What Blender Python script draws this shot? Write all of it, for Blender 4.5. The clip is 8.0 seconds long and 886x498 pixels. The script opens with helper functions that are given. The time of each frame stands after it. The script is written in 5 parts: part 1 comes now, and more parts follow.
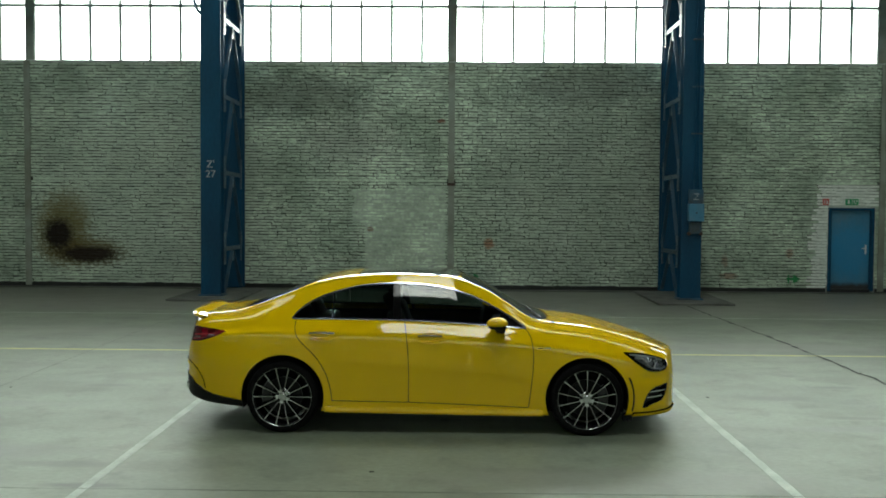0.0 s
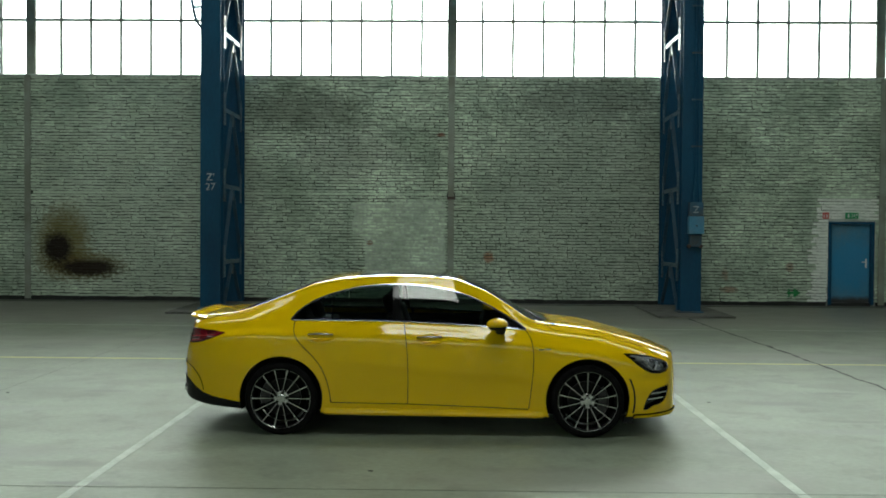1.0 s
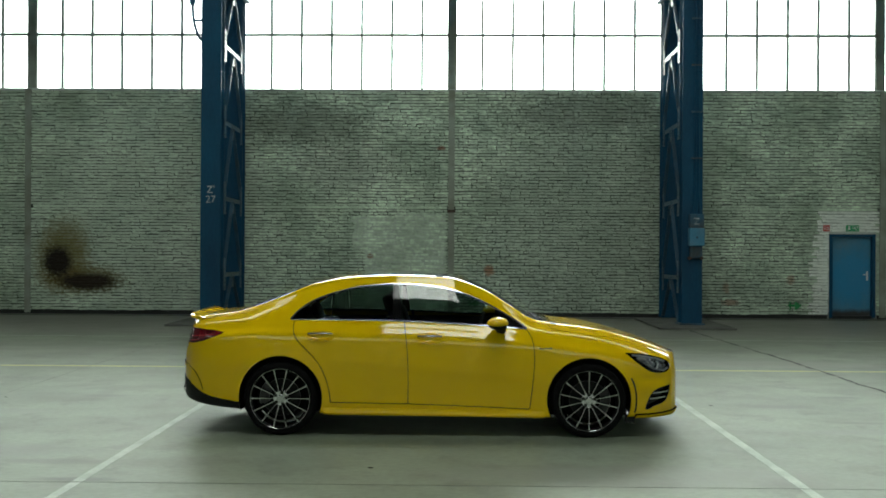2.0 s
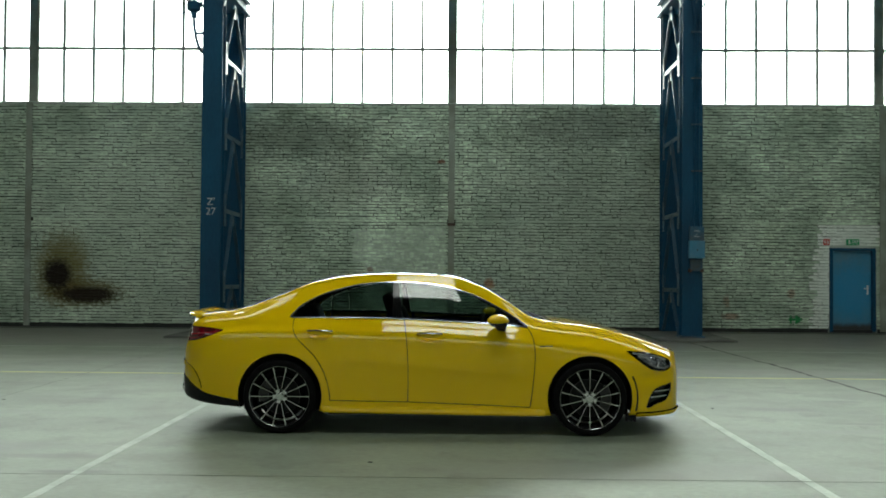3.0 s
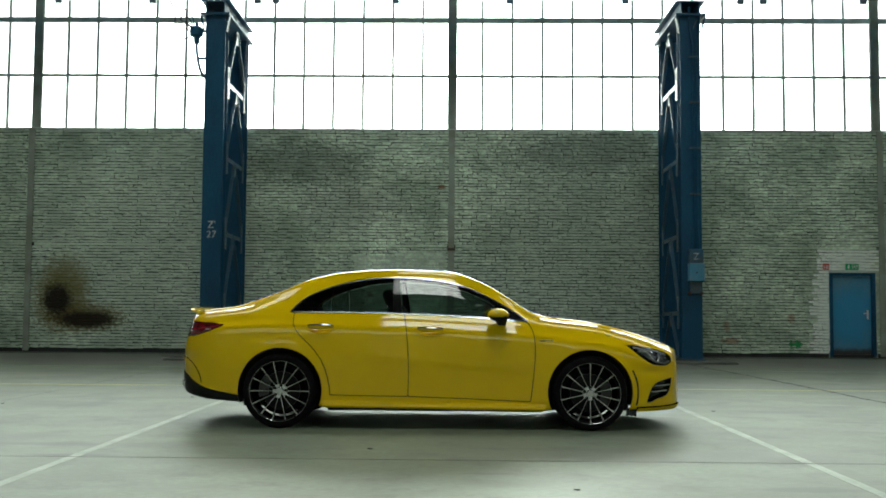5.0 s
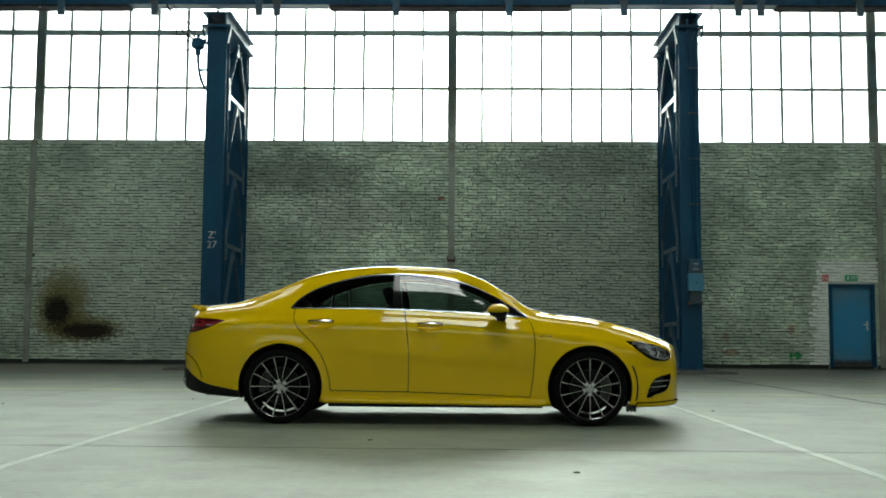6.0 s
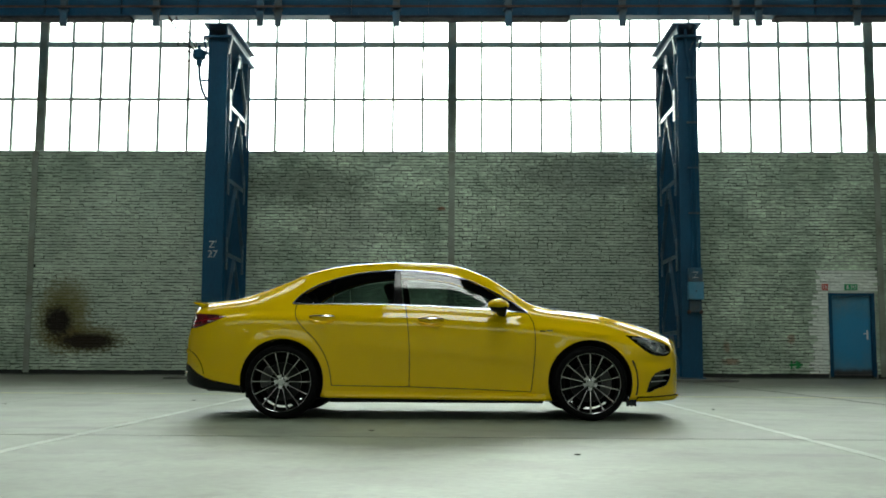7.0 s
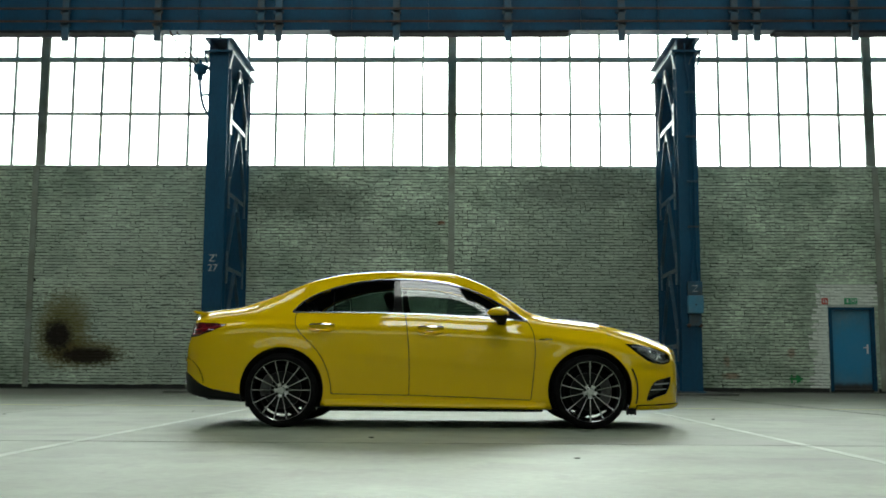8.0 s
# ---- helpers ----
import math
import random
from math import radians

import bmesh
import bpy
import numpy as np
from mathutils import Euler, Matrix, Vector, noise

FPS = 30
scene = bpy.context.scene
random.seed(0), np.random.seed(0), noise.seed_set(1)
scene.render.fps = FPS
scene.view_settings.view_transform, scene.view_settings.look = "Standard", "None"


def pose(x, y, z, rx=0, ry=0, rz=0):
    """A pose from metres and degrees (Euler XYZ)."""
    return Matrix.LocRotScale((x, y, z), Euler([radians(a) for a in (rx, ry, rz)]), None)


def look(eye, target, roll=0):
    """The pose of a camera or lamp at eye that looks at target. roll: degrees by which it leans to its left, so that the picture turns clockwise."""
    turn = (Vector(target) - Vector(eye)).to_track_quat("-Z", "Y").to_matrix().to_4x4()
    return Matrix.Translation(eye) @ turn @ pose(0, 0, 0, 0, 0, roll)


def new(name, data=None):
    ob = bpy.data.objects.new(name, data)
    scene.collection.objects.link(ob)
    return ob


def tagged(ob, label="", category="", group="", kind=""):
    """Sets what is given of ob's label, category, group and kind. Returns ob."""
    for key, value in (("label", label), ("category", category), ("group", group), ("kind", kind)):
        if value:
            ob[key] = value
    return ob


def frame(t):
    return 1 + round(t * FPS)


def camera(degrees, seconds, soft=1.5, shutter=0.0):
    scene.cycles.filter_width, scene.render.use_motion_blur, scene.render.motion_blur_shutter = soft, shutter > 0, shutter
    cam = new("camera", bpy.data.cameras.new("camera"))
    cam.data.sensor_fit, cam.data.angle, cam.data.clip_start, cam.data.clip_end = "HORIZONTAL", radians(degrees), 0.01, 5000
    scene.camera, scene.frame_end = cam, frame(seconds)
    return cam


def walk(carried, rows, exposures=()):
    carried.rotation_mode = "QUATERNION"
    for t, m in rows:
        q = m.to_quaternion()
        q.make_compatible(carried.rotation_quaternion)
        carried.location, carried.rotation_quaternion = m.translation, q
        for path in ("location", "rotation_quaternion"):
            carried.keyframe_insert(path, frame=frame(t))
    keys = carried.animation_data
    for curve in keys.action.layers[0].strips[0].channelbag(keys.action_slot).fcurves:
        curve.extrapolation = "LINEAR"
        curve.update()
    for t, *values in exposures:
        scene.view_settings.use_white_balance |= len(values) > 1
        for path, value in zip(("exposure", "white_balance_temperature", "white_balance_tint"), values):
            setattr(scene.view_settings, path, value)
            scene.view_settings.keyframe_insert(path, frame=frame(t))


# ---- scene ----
cam = camera(47.1, 8.0, soft=1.8)
PATH = [
    (0, (0.217, -9.024, 2.059), (0.184, -7.026, 1.972), 0.4),
    (0.5, (0.219, -9.016, 1.973), (0.186, -7.017, 1.906), 0.4),
    (1, (0.22, -8.999, 1.874), (0.187, -7.0, 1.829), 0.4),
    (1.5, (0.222, -8.983, 1.777), (0.188, -6.984, 1.753), 0.3),
    (3, (0.219, -8.951, 1.448), (0.185, -6.951, 1.49), 0.4),
    (3.5, (0.216, -8.945, 1.342), (0.182, -6.947, 1.406), 0.3),
    (4, (0.215, -8.952, 1.233), (0.181, -6.954, 1.318), 0.4),
    (4.5, (0.217, -8.962, 1.131), (0.183, -6.965, 1.236), 0.4),
    (6, (0.219, -9.003, 0.806), (0.185, -7.01, 0.971), 0.4),
    (6.5, (0.218, -9.02, 0.705), (0.184, -7.029, 0.888), 0.3),
    (7, (0.215, -9.036, 0.598), (0.181, -7.047, 0.799), 0.3),
    (7.5, (0.214, -9.046, 0.542), (0.181, -7.059, 0.76), 0.3),
    (8, (0.217, -9.048, 0.517), (0.183, -7.062, 0.752), 0.3),
]
walk(cam, [(t, look(eye, target, roll)) for t, eye, target, roll in PATH], exposures=[(0.0, 2.36), (8.0, 2.36)])

# ---- light ----
# Light comes through the tall window bands of both long walls, the roof lights and one added roof strip.
world = bpy.data.worlds.new("overcast_sky")
world.use_nodes = True
scene.world = world
wn = world.node_tree.nodes
sky = wn.new("ShaderNodeTexSky")
sky.sky_type, sky.sun_disc = "NISHITA", False
sky.sun_elevation, sky.sun_rotation = radians(27), radians(0)
wn["Background"].inputs["Strength"].default_value = 0.12
cloud = wn.new("ShaderNodeHueSaturation")  # overcast: the blue is veiled
cloud.inputs["Saturation"].default_value, cloud.inputs["Value"].default_value = 0.08, 1.3
world.node_tree.links.new(sky.outputs["Color"], cloud.inputs["Color"])
veil = wn.new("ShaderNodeMix")
veil.data_type, veil.blend_type = "RGBA", "MULTIPLY"
veil.inputs["Factor"].default_value, veil.inputs["B"].default_value = 1.0, (0.93, 1.0, 0.95, 1)
world.node_tree.links.new(cloud.outputs["Color"], veil.inputs["A"])
world.node_tree.links.new(veil.outputs["Result"], wn["Background"].inputs["Color"])
sun_data = bpy.data.lights.new("sun", "SUN")
sun_data.energy, sun_data.angle, sun_data.color = 0.5, radians(75), (1.0, 0.97, 0.92)
new("sun", sun_data).matrix_world = pose(0, 0, 30, -63, 0, 0)


def area_lamp(name, m, w, h, power, colour):
    data = bpy.data.lights.new(name, "AREA")
    data.shape, data.size, data.size_y = "RECTANGLE", w, h
    data.energy, data.color = power, colour
    ob = new(name, data)
    ob.matrix_world = m
    return ob


DAY = (0.93, 1.0, 0.92)
BRICK_Y = 15.55          # inner face of the brick wall
GLASS_Y = 15.72
SILL_Z, MID_Z, TRANSOM_Z, HEAD_Z = 5.48, 6.825, 8.22, 9.75
HALL_X, FRONT_Y, ROOF_Z = 23.0, -19.0, 12.5
SOUTH_LOW, SOUTH_TOP = 5.0, 8.4   # window band of the opposite wall
area_lamp("window_daylight", pose(0, GLASS_Y + 0.25, (SILL_Z + HEAD_Z) / 2, -90, 0, 0), 44, HEAD_Z - SILL_Z, 108, DAY)
area_lamp("window_daylight", pose(0, FRONT_Y - 0.25, (SOUTH_LOW + SOUTH_TOP) / 2, 90, 0, 0), 44, SOUTH_TOP - SOUTH_LOW, 112, DAY)
ROOF_LIGHTS = (-17.2, 0.6, 18.8)       # middles of the roof lights
ROOF_Y = (-7.8, -2.5)
for roof_x, power in zip(ROOF_LIGHTS, (6, 104, 6)):
    area_lamp("rooflight_daylight", pose(roof_x, sum(ROOF_Y) / 2, ROOF_Z + 0.35, 0, 0, 0), 3.6, ROOF_Y[1] - ROOF_Y[0], power, DAY)
FILL_STRIP = (-12.0, 12.0, 4.0, 8.0)        # long roof opening added out of view over the rear half, for fill light
area_lamp("rooflight_daylight", pose(0, (FILL_STRIP[2] + FILL_STRIP[3]) / 2, ROOF_Z + 0.35, 0, 0, 0), 24, 4, 54, DAY)


# ---- materials ----
def shader(name, colour, rough=0.6, metal=0.0, spread=0.15, scale=6.0, fine=60.0, bump=0.15, coat=0.0, second=None, per_piece=0.0, stretch=(1, 1, 1), spec=0.5, coat_ior=1.5):
    """A surface with variation at two scales, a second tint in its blotches, and fine relief."""
    m = bpy.data.materials.new(name)
    m.use_nodes = True
    n, l = m.node_tree.nodes, m.node_tree.links
    b = n["Principled BSDF"]
    b.inputs["Roughness"].default_value, b.inputs["Metallic"].default_value = rough, metal
    b.inputs["Coat Weight"].default_value = coat
    b.inputs["Coat Roughness"].default_value = 0.03
    b.inputs["Coat IOR"].default_value = coat_ior
    b.inputs["Specular IOR Level"].default_value = spec
    co = n.new("ShaderNodeTexCoord")
    mp = n.new("ShaderNodeMapping")
    mp.inputs["Scale"].default_value = stretch
    geo = n.new("ShaderNodeNewGeometry")
    l.new(geo.outputs["Position"], mp.inputs["Vector"])
    big, small = n.new("ShaderNodeTexNoise"), n.new("ShaderNodeTexNoise")
    big.inputs["Scale"].default_value, big.inputs["Detail"].default_value = scale, 5
    small.inputs["Scale"].default_value, small.inputs["Detail"].default_value = fine, 4
    l.new(mp.outputs["Vector"], big.inputs["Vector"])
    l.new(mp.outputs["Vector"], small.inputs["Vector"])
    ramp = n.new("ShaderNodeMapRange")
    ramp.inputs["From Min"].default_value, ramp.inputs["From Max"].default_value = 0.32, 0.68
    l.new(big.outputs["Fac"], ramp.inputs["Value"])
    tint = n.new("ShaderNodeMix")
    tint.data_type = "RGBA"
    tint.inputs["A"].default_value = (*colour, 1)
    tint.inputs["B"].default_value = (*(second or [c * (1 - 2 * spread) for c in colour]), 1)
    l.new(ramp.outputs["Result"], tint.inputs["Factor"])
    val = n.new("ShaderNodeMapRange")
    val.inputs["To Min"].default_value, val.inputs["To Max"].default_value = 1 - spread, 1 + spread
    l.new(small.outputs["Fac"], val.inputs["Value"])
    hsv = n.new("ShaderNodeHueSaturation")
    l.new(tint.outputs["Result"], hsv.inputs["Color"])
    if per_piece:
        info = n.new("ShaderNodeObjectInfo")
        add = n.new("ShaderNodeMath")
        add.operation = "ADD"
        l.new(info.outputs["Random"], add.inputs[0])
        l.new(geo.outputs["Random Per Island"], add.inputs[1])
        frac = n.new("ShaderNodeMath")
        frac.operation = "FRACT"
        l.new(add.outputs[0], frac.inputs[0])
        mr = n.new("ShaderNodeMapRange")
        mr.inputs["To Min"].default_value, mr.inputs["To Max"].default_value = 1 - per_piece, 1 + per_piece
        l.new(frac.outputs[0], mr.inputs["Value"])
        mul = n.new("ShaderNodeMath")
        mul.operation = "MULTIPLY"
        l.new(mr.outputs["Result"], mul.inputs[0])
        l.new(val.outputs["Result"], mul.inputs[1])
        l.new(mul.outputs[0], hsv.inputs["Value"])
    else:
        l.new(val.outputs["Result"], hsv.inputs["Value"])
    l.new(hsv.outputs["Color"], b.inputs["Base Color"])
    if bump:
        bp = n.new("ShaderNodeBump")
        bp.inputs["Strength"].default_value, bp.inputs["Distance"].default_value = bump, 0.01
        l.new(small.outputs["Fac"], bp.inputs["Height"])
        l.new(bp.outputs["Normal"], b.inputs["Normal"])
    m["bsdf"] = b.name
    return m


def clear_glass(name, tint, gloss=0.02, ior=1.52):
    """Thin glass: see-through with a tint, mirrored by its Fresnel gloss."""
    m = bpy.data.materials.new(name)
    m.use_nodes = True
    n, l = m.node_tree.nodes, m.node_tree.links
    n.remove(n["Principled BSDF"])
    t, g, f, x = n.new("ShaderNodeBsdfTransparent"), n.new("ShaderNodeBsdfGlossy"), n.new("ShaderNodeFresnel"), n.new("ShaderNodeMixShader")
    t.inputs["Color"].default_value = (*tint, 1)
    g.inputs["Roughness"].default_value = gloss
    f.inputs["IOR"].default_value = ior
    l.new(f.outputs[0], x.inputs[0])
    l.new(t.outputs[0], x.inputs[1])
    l.new(g.outputs[0], x.inputs[2])
    l.new(x.outputs[0], n["Material Output"].inputs["Surface"])
    return m


def blotch(m, spots, scale, jag):
    """Adds ragged-edged patches of colour, stains among them: rows of place, size and colour."""
    n, l = m.node_tree.nodes, m.node_tree.links
    b = n["Principled BSDF"]
    base = b.inputs["Base Color"].links[0].from_socket
    geo = n.new("ShaderNodeNewGeometry")
    wob = n.new("ShaderNodeTexNoise")
    wob.inputs["Scale"].default_value, wob.inputs["Detail"].default_value, wob.inputs["Roughness"].default_value = scale, 6, 0.7
    l.new(geo.outputs["Position"], wob.inputs["Vector"])
    for place, size, colour, top in spots:
        sub = n.new("ShaderNodeVectorMath")
        sub.operation = "SUBTRACT"
        sub.inputs[1].default_value = place
        l.new(geo.outputs["Position"], sub.inputs[0])
        div = n.new("ShaderNodeVectorMath")
        div.operation = "DIVIDE"
        div.inputs[1].default_value = size
        l.new(sub.outputs[0], div.inputs[0])
        ln = n.new("ShaderNodeVectorMath")
        ln.operation = "LENGTH"
        l.new(div.outputs[0], ln.inputs[0])
        ad = n.new("ShaderNodeMath")
        ad.operation = "MULTIPLY_ADD"
        ad.inputs[1].default_value = jag
        l.new(wob.outputs["Fac"], ad.inputs[0])
        l.new(ln.outputs["Value"], ad.inputs[2])
        mr = n.new("ShaderNodeMapRange")
        mr.inputs["From Min"].default_value, mr.inputs["From Max"].default_value = 0.5 + jag * 0.5, 1.0 + jag * 0.5
        mr.inputs["To Min"].default_value, mr.inputs["To Max"].default_value = top, 0.0
        l.new(ad.outputs[0], mr.inputs["Value"])
        mix = n.new("ShaderNodeMix")
        mix.data_type = "RGBA"
        mix.inputs["B"].default_value = (*colour, 1)
        l.new(mr.outputs["Result"], mix.inputs["Factor"])
        l.new(base, mix.inputs["A"])
        base = mix.outputs["Result"]
    l.new(base, b.inputs["Base Color"])
    return m


WALL_STAINS_AND_TONES = [
    # broad, slightly paler tone over the left bay
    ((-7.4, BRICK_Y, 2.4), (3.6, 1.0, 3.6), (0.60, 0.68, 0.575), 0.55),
    ((-9.35, BRICK_Y, 1.75), (0.70, 1.0, 0.85), (0.22, 0.19, 0.08), 0.5),
    ((-9.45, BRICK_Y, 1.35), (0.85, 1.0, 1.0), (0.17, 0.14, 0.04), 0.75),
    ((-8.9, BRICK_Y, 0.86), (1.25, 1.0, 0.45), (0.15, 0.115, 0.035), 0.8),
    ((-9.55, BRICK_Y, 1.28), (0.46, 1.0, 0.50), (0.016, 0.010, 0.008), 0.97),
    ((-8.8, BRICK_Y, 0.80), (0.92, 1.0, 0.26), (0.022, 0.013, 0.009), 0.95),
    ((-2.5, BRICK_Y, 3.6), (1.6, 1.0, 0.8), (0.42, 0.44, 0.39), 0.4),
    ((3.1, BRICK_Y, 2.3), (3.2, 1.0, 3.6), (0.36, 0.415, 0.35), 0.6),
    ((-3.4, BRICK_Y, 4.6), (1.9, 1.0, 0.7), (0.13, 0.145, 0.12), 0.55),
    ((3.2, BRICK_Y, 4.9), (2.4, 1.0, 0.6), (0.14, 0.16, 0.14), 0.5),
    ((0.92, BRICK_Y, 1.13), (0.16, 1.0, 0.17), (0.36, 0.15, 0.075), 0.8),
    ((-0.25, BRICK_Y, 4.07), (0.14, 1.0, 0.06), (0.22, 0.06, 0.035), 0.85),
    ((-1.95, BRICK_Y, 1.46), (0.1, 1.0, 0.08), (0.22, 0.09, 0.05), 0.8),
    ((6.7, BRICK_Y, 0.4), (0.25, 1.0, 0.1), (0.36, 0.16, 0.1), 0.6),
    ((8.15, BRICK_Y, 0.95), (0.12, 1.0, 0.16), (0.36, 0.16, 0.1), 0.6),
    ((6.6, BRICK_Y, 0.75), (0.1, 1.0, 0.2), (0.34, 0.17, 0.11), 0.5),
]
brick_paint = blotch(shader("painted_brick", (0.68, 0.80, 0.645), 0.75, spread=0.5, scale=0.9, fine=13, bump=0.7, second=(0.34, 0.425, 0.33), per_piece=0.17, spec=0.3), WALL_STAINS_AND_TONES, 13.0, 1.2)
mortar = blotch(shader("grey_mortar", (0.014, 0.016, 0.013), 0.9, spread=0.35, scale=4.5, fine=30, bump=0.6, second=(0.055, 0.063, 0.052), spec=0.2, stretch=(0.5, 1, 1.4)), WALL_STAINS_AND_TONES[1:6] + [((9.6, BRICK_Y, 1.3), (1.15, 3.0, 1.9), (0.62, 0.66, 0.61), 1.0)], 8.0, 0.5)
patch_render = shader("thin_cement_render", (0.52, 0.585, 0.53), 0.85, spread=0.12, scale=1.6, fine=14, bump=0.4, second=(0.36, 0.41, 0.365), stretch=(0.6, 1, 2.2))
white_paint = shader("fresh_white_wall_paint", (0.90, 0.94, 0.89), 0.7, spread=0.05, scale=2.0, fine=30, bump=0.3, second=(0.82, 0.87, 0.80), per_piece=0.05)
tar = shader("tarred_plinth", (0.022, 0.024, 0.022), 0.7, spread=0.3, scale=3, fine=30, bump=0.5)
old_metal = shader("grey_green_painted_steel", (0.30, 0.34, 0.29), 0.6, spread=0.2, scale=2.5, fine=40, bump=0.2, second=(0.20, 0.21, 0.165))
bar_metal = shader("glazing_bar_paint", (0.55, 0.64, 0.58), 0.5, spread=0.2, scale=3, fine=40, bump=0.1)
blue_steel = shader("blue_painted_steel", (0.006, 0.074, 0.15), 0.5, spread=0.25, scale=1.3, fine=22, bump=0.15, second=(0.008, 0.048, 0.095), stretch=(1, 1, 0.35), spec=0.2)
laced_steel = shader("worn_shiny_blue_steel", (0.012, 0.075, 0.14), 0.36, spread=0.3, scale=3, fine=22, bump=0.25, second=(0.02, 0.05, 0.075), spec=0.9)
blue_dirty = shader("dusty_blue_steel", (0.016, 0.095, 0.175), 0.6, spread=0.3, scale=2.2, fine=18, bump=0.3, second=(0.05, 0.052, 0.045))
door_blue = blotch(shader("blue_door_paint", (0.05, 0.215, 0.36), 0.5, spread=0.15, scale=2.0, fine=15, bump=0.1, second=(0.09, 0.215, 0.31), spec=0.3), [
    ((9.6, BRICK_Y, 1.0), (0.75, 3.0, 0.85), (0.025, 0.25, 0.50), 0.7),
    ((9.6, BRICK_Y, 0.06), (1.6, 3.0, 0.22), (0.045, 0.04, 0.035), 0.95)], 9.0, 0.8)
rust_bar = shader("rusty_conductor_rail", (0.075, 0.045, 0.038), 0.7, spread=0.25, scale=5, fine=60, bump=0.3)
roof_steel = shader("dark_roof_sheet", (0.16, 0.17, 0.165), 0.8, spread=0.2, scale=0.6, fine=8, bump=0.2)
plain_wall = shader("plain_grey_wall", (0.34, 0.36, 0.33), 0.85, spread=0.18, scale=0.7, fine=12, bump=0.3, second=(0.24, 0.255, 0.23))
line_white = shader("worn_white_line", (0.36, 0.40, 0.335), 0.5, spread=0.35, scale=3.5, fine=30, bump=0.2, second=(0.235, 0.272, 0.215))
line_yellow = shader("worn_yellow_line", (0.58, 0.56, 0.22), 0.7, spread=0.3, scale=3.0, fine=22, bump=0.2, second=(0.42, 0.42, 0.24))
# tint added to weaken the light of the unseen opposite windows
dimming_glass = clear_glass("dimming_pane", (0.50, 0.53, 0.50), 0.2)
pane_glass = clear_glass("window_glass", (0.96, 1.0, 0.98))
black_rubber = shader("black_rubber", (0.014, 0.014, 0.015), 0.75, spread=0.2, scale=8, fine=90, bump=0.2)
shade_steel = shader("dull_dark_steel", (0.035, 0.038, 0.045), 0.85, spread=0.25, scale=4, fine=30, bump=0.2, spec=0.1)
footing_mat = shader("stained_footing_concrete", (0.15, 0.155, 0.135), 0.8, spread=0.25, scale=3, fine=24, bump=0.3)
sign_green = shader("green_sign", (0.01, 0.36, 0.13), 0.4, spread=0.05, scale=9, fine=30, bump=0)
sign_red = shader("red_sign", (0.62, 0.035, 0.025), 0.4, spread=0.05, scale=9, fine=30, bump=0)
sign_white = shader("white_sign_print", (0.75, 0.76, 0.74), 0.5, spread=0.05, scale=9, fine=30, bump=0)
spray_green = shader("green_spray_paint", (0.03, 0.30, 0.09), 0.6, spread=0.3, scale=9, fine=30, bump=0)
chalk = shader("pale_stencil_paint", (0.50, 0.56, 0.58), 0.7, spread=0.25, scale=9, fine=40, bump=0)


def concrete_floor():
    m = shader("worn_concrete_floor", (0.208, 0.245, 0.177), 0.42, spread=0.28, scale=0.7, fine=20, bump=0.12, second=(0.148, 0.179, 0.130), stretch=(0.8, 1.15, 1))
    n, l = m.node_tree.nodes, m.node_tree.links
    b = n["Principled BSDF"]
    base = b.inputs["Base Color"].links[0].from_socket
    geo = n.new("ShaderNodeNewGeometry")
    mp = n.new("ShaderNodeMapping")
    mp.inputs["Scale"].default_value = (0.9, 1.25, 1)
    l.new(geo.outputs["Position"], mp.inputs["Vector"])
    # long dark scuffs and damp streaks along the hall
    streak = n.new("ShaderNodeTexNoise")
    streak.inputs["Scale"].default_value, streak.inputs["Detail"].default_value, streak.inputs["Distortion"].default_value = 1.7, 10, 0.3
    l.new(mp.outputs["Vector"], streak.inputs["Vector"])
    mr = n.new("ShaderNodeMapRange")
    mr.inputs["From Min"].default_value, mr.inputs["From Max"].default_value = 0.47, 0.70
    mr.inputs["To Min"].default_value, mr.inputs["To Max"].default_value = 0.0, 0.45
    l.new(streak.outputs["Fac"], mr.inputs["Value"])
    mix = n.new("ShaderNodeMix")
    mix.data_type = "RGBA"
    mix.inputs["B"].default_value = (0.14, 0.152, 0.122, 1)
    l.new(mr.outputs["Result"], mix.inputs["Factor"])
    l.new(base, mix.inputs["A"])
    l.new(mix.outputs["Result"], b.inputs["Base Color"])
    rr = n.new("ShaderNodeMapRange")
    rr.inputs["To Min"].default_value, rr.inputs["To Max"].default_value = 0.42, 0.56
    l.new(streak.outputs["Fac"], rr.inputs["Value"])
    l.new(rr.outputs["Result"], b.inputs["Roughness"])
    b.inputs["Specular IOR Level"].default_value = 0.38
    # small dark scuffs and spills, sparse
    base = b.inputs["Base Color"].links[0].from_socket
    scuff = n.new("ShaderNodeTexNoise")
    scuff.inputs["Scale"].default_value, scuff.inputs["Detail"].default_value, scuff.inputs["Roughness"].default_value = 2.2, 10, 0.74
    l.new(geo.outputs["Position"], scuff.inputs["Vector"])
    sr = n.new("ShaderNodeMapRange")
    sr.inputs["From Min"].default_value, sr.inputs["From Max"].default_value = 0.52, 0.66
    sr.inputs["To Min"].default_value, sr.inputs["To Max"].default_value = 0.0, 0.6
    l.new(scuff.outputs["Fac"], sr.inputs["Value"])
    dark = n.new("ShaderNodeMix")
    dark.data_type = "RGBA"
    dark.inputs["B"].default_value = (0.10, 0.11, 0.09, 1)
    l.new(sr.outputs["Result"], dark.inputs["Factor"])
    l.new(base, dark.inputs["A"])
    l.new(dark.outputs["Result"], b.inputs["Base Color"])
    return m


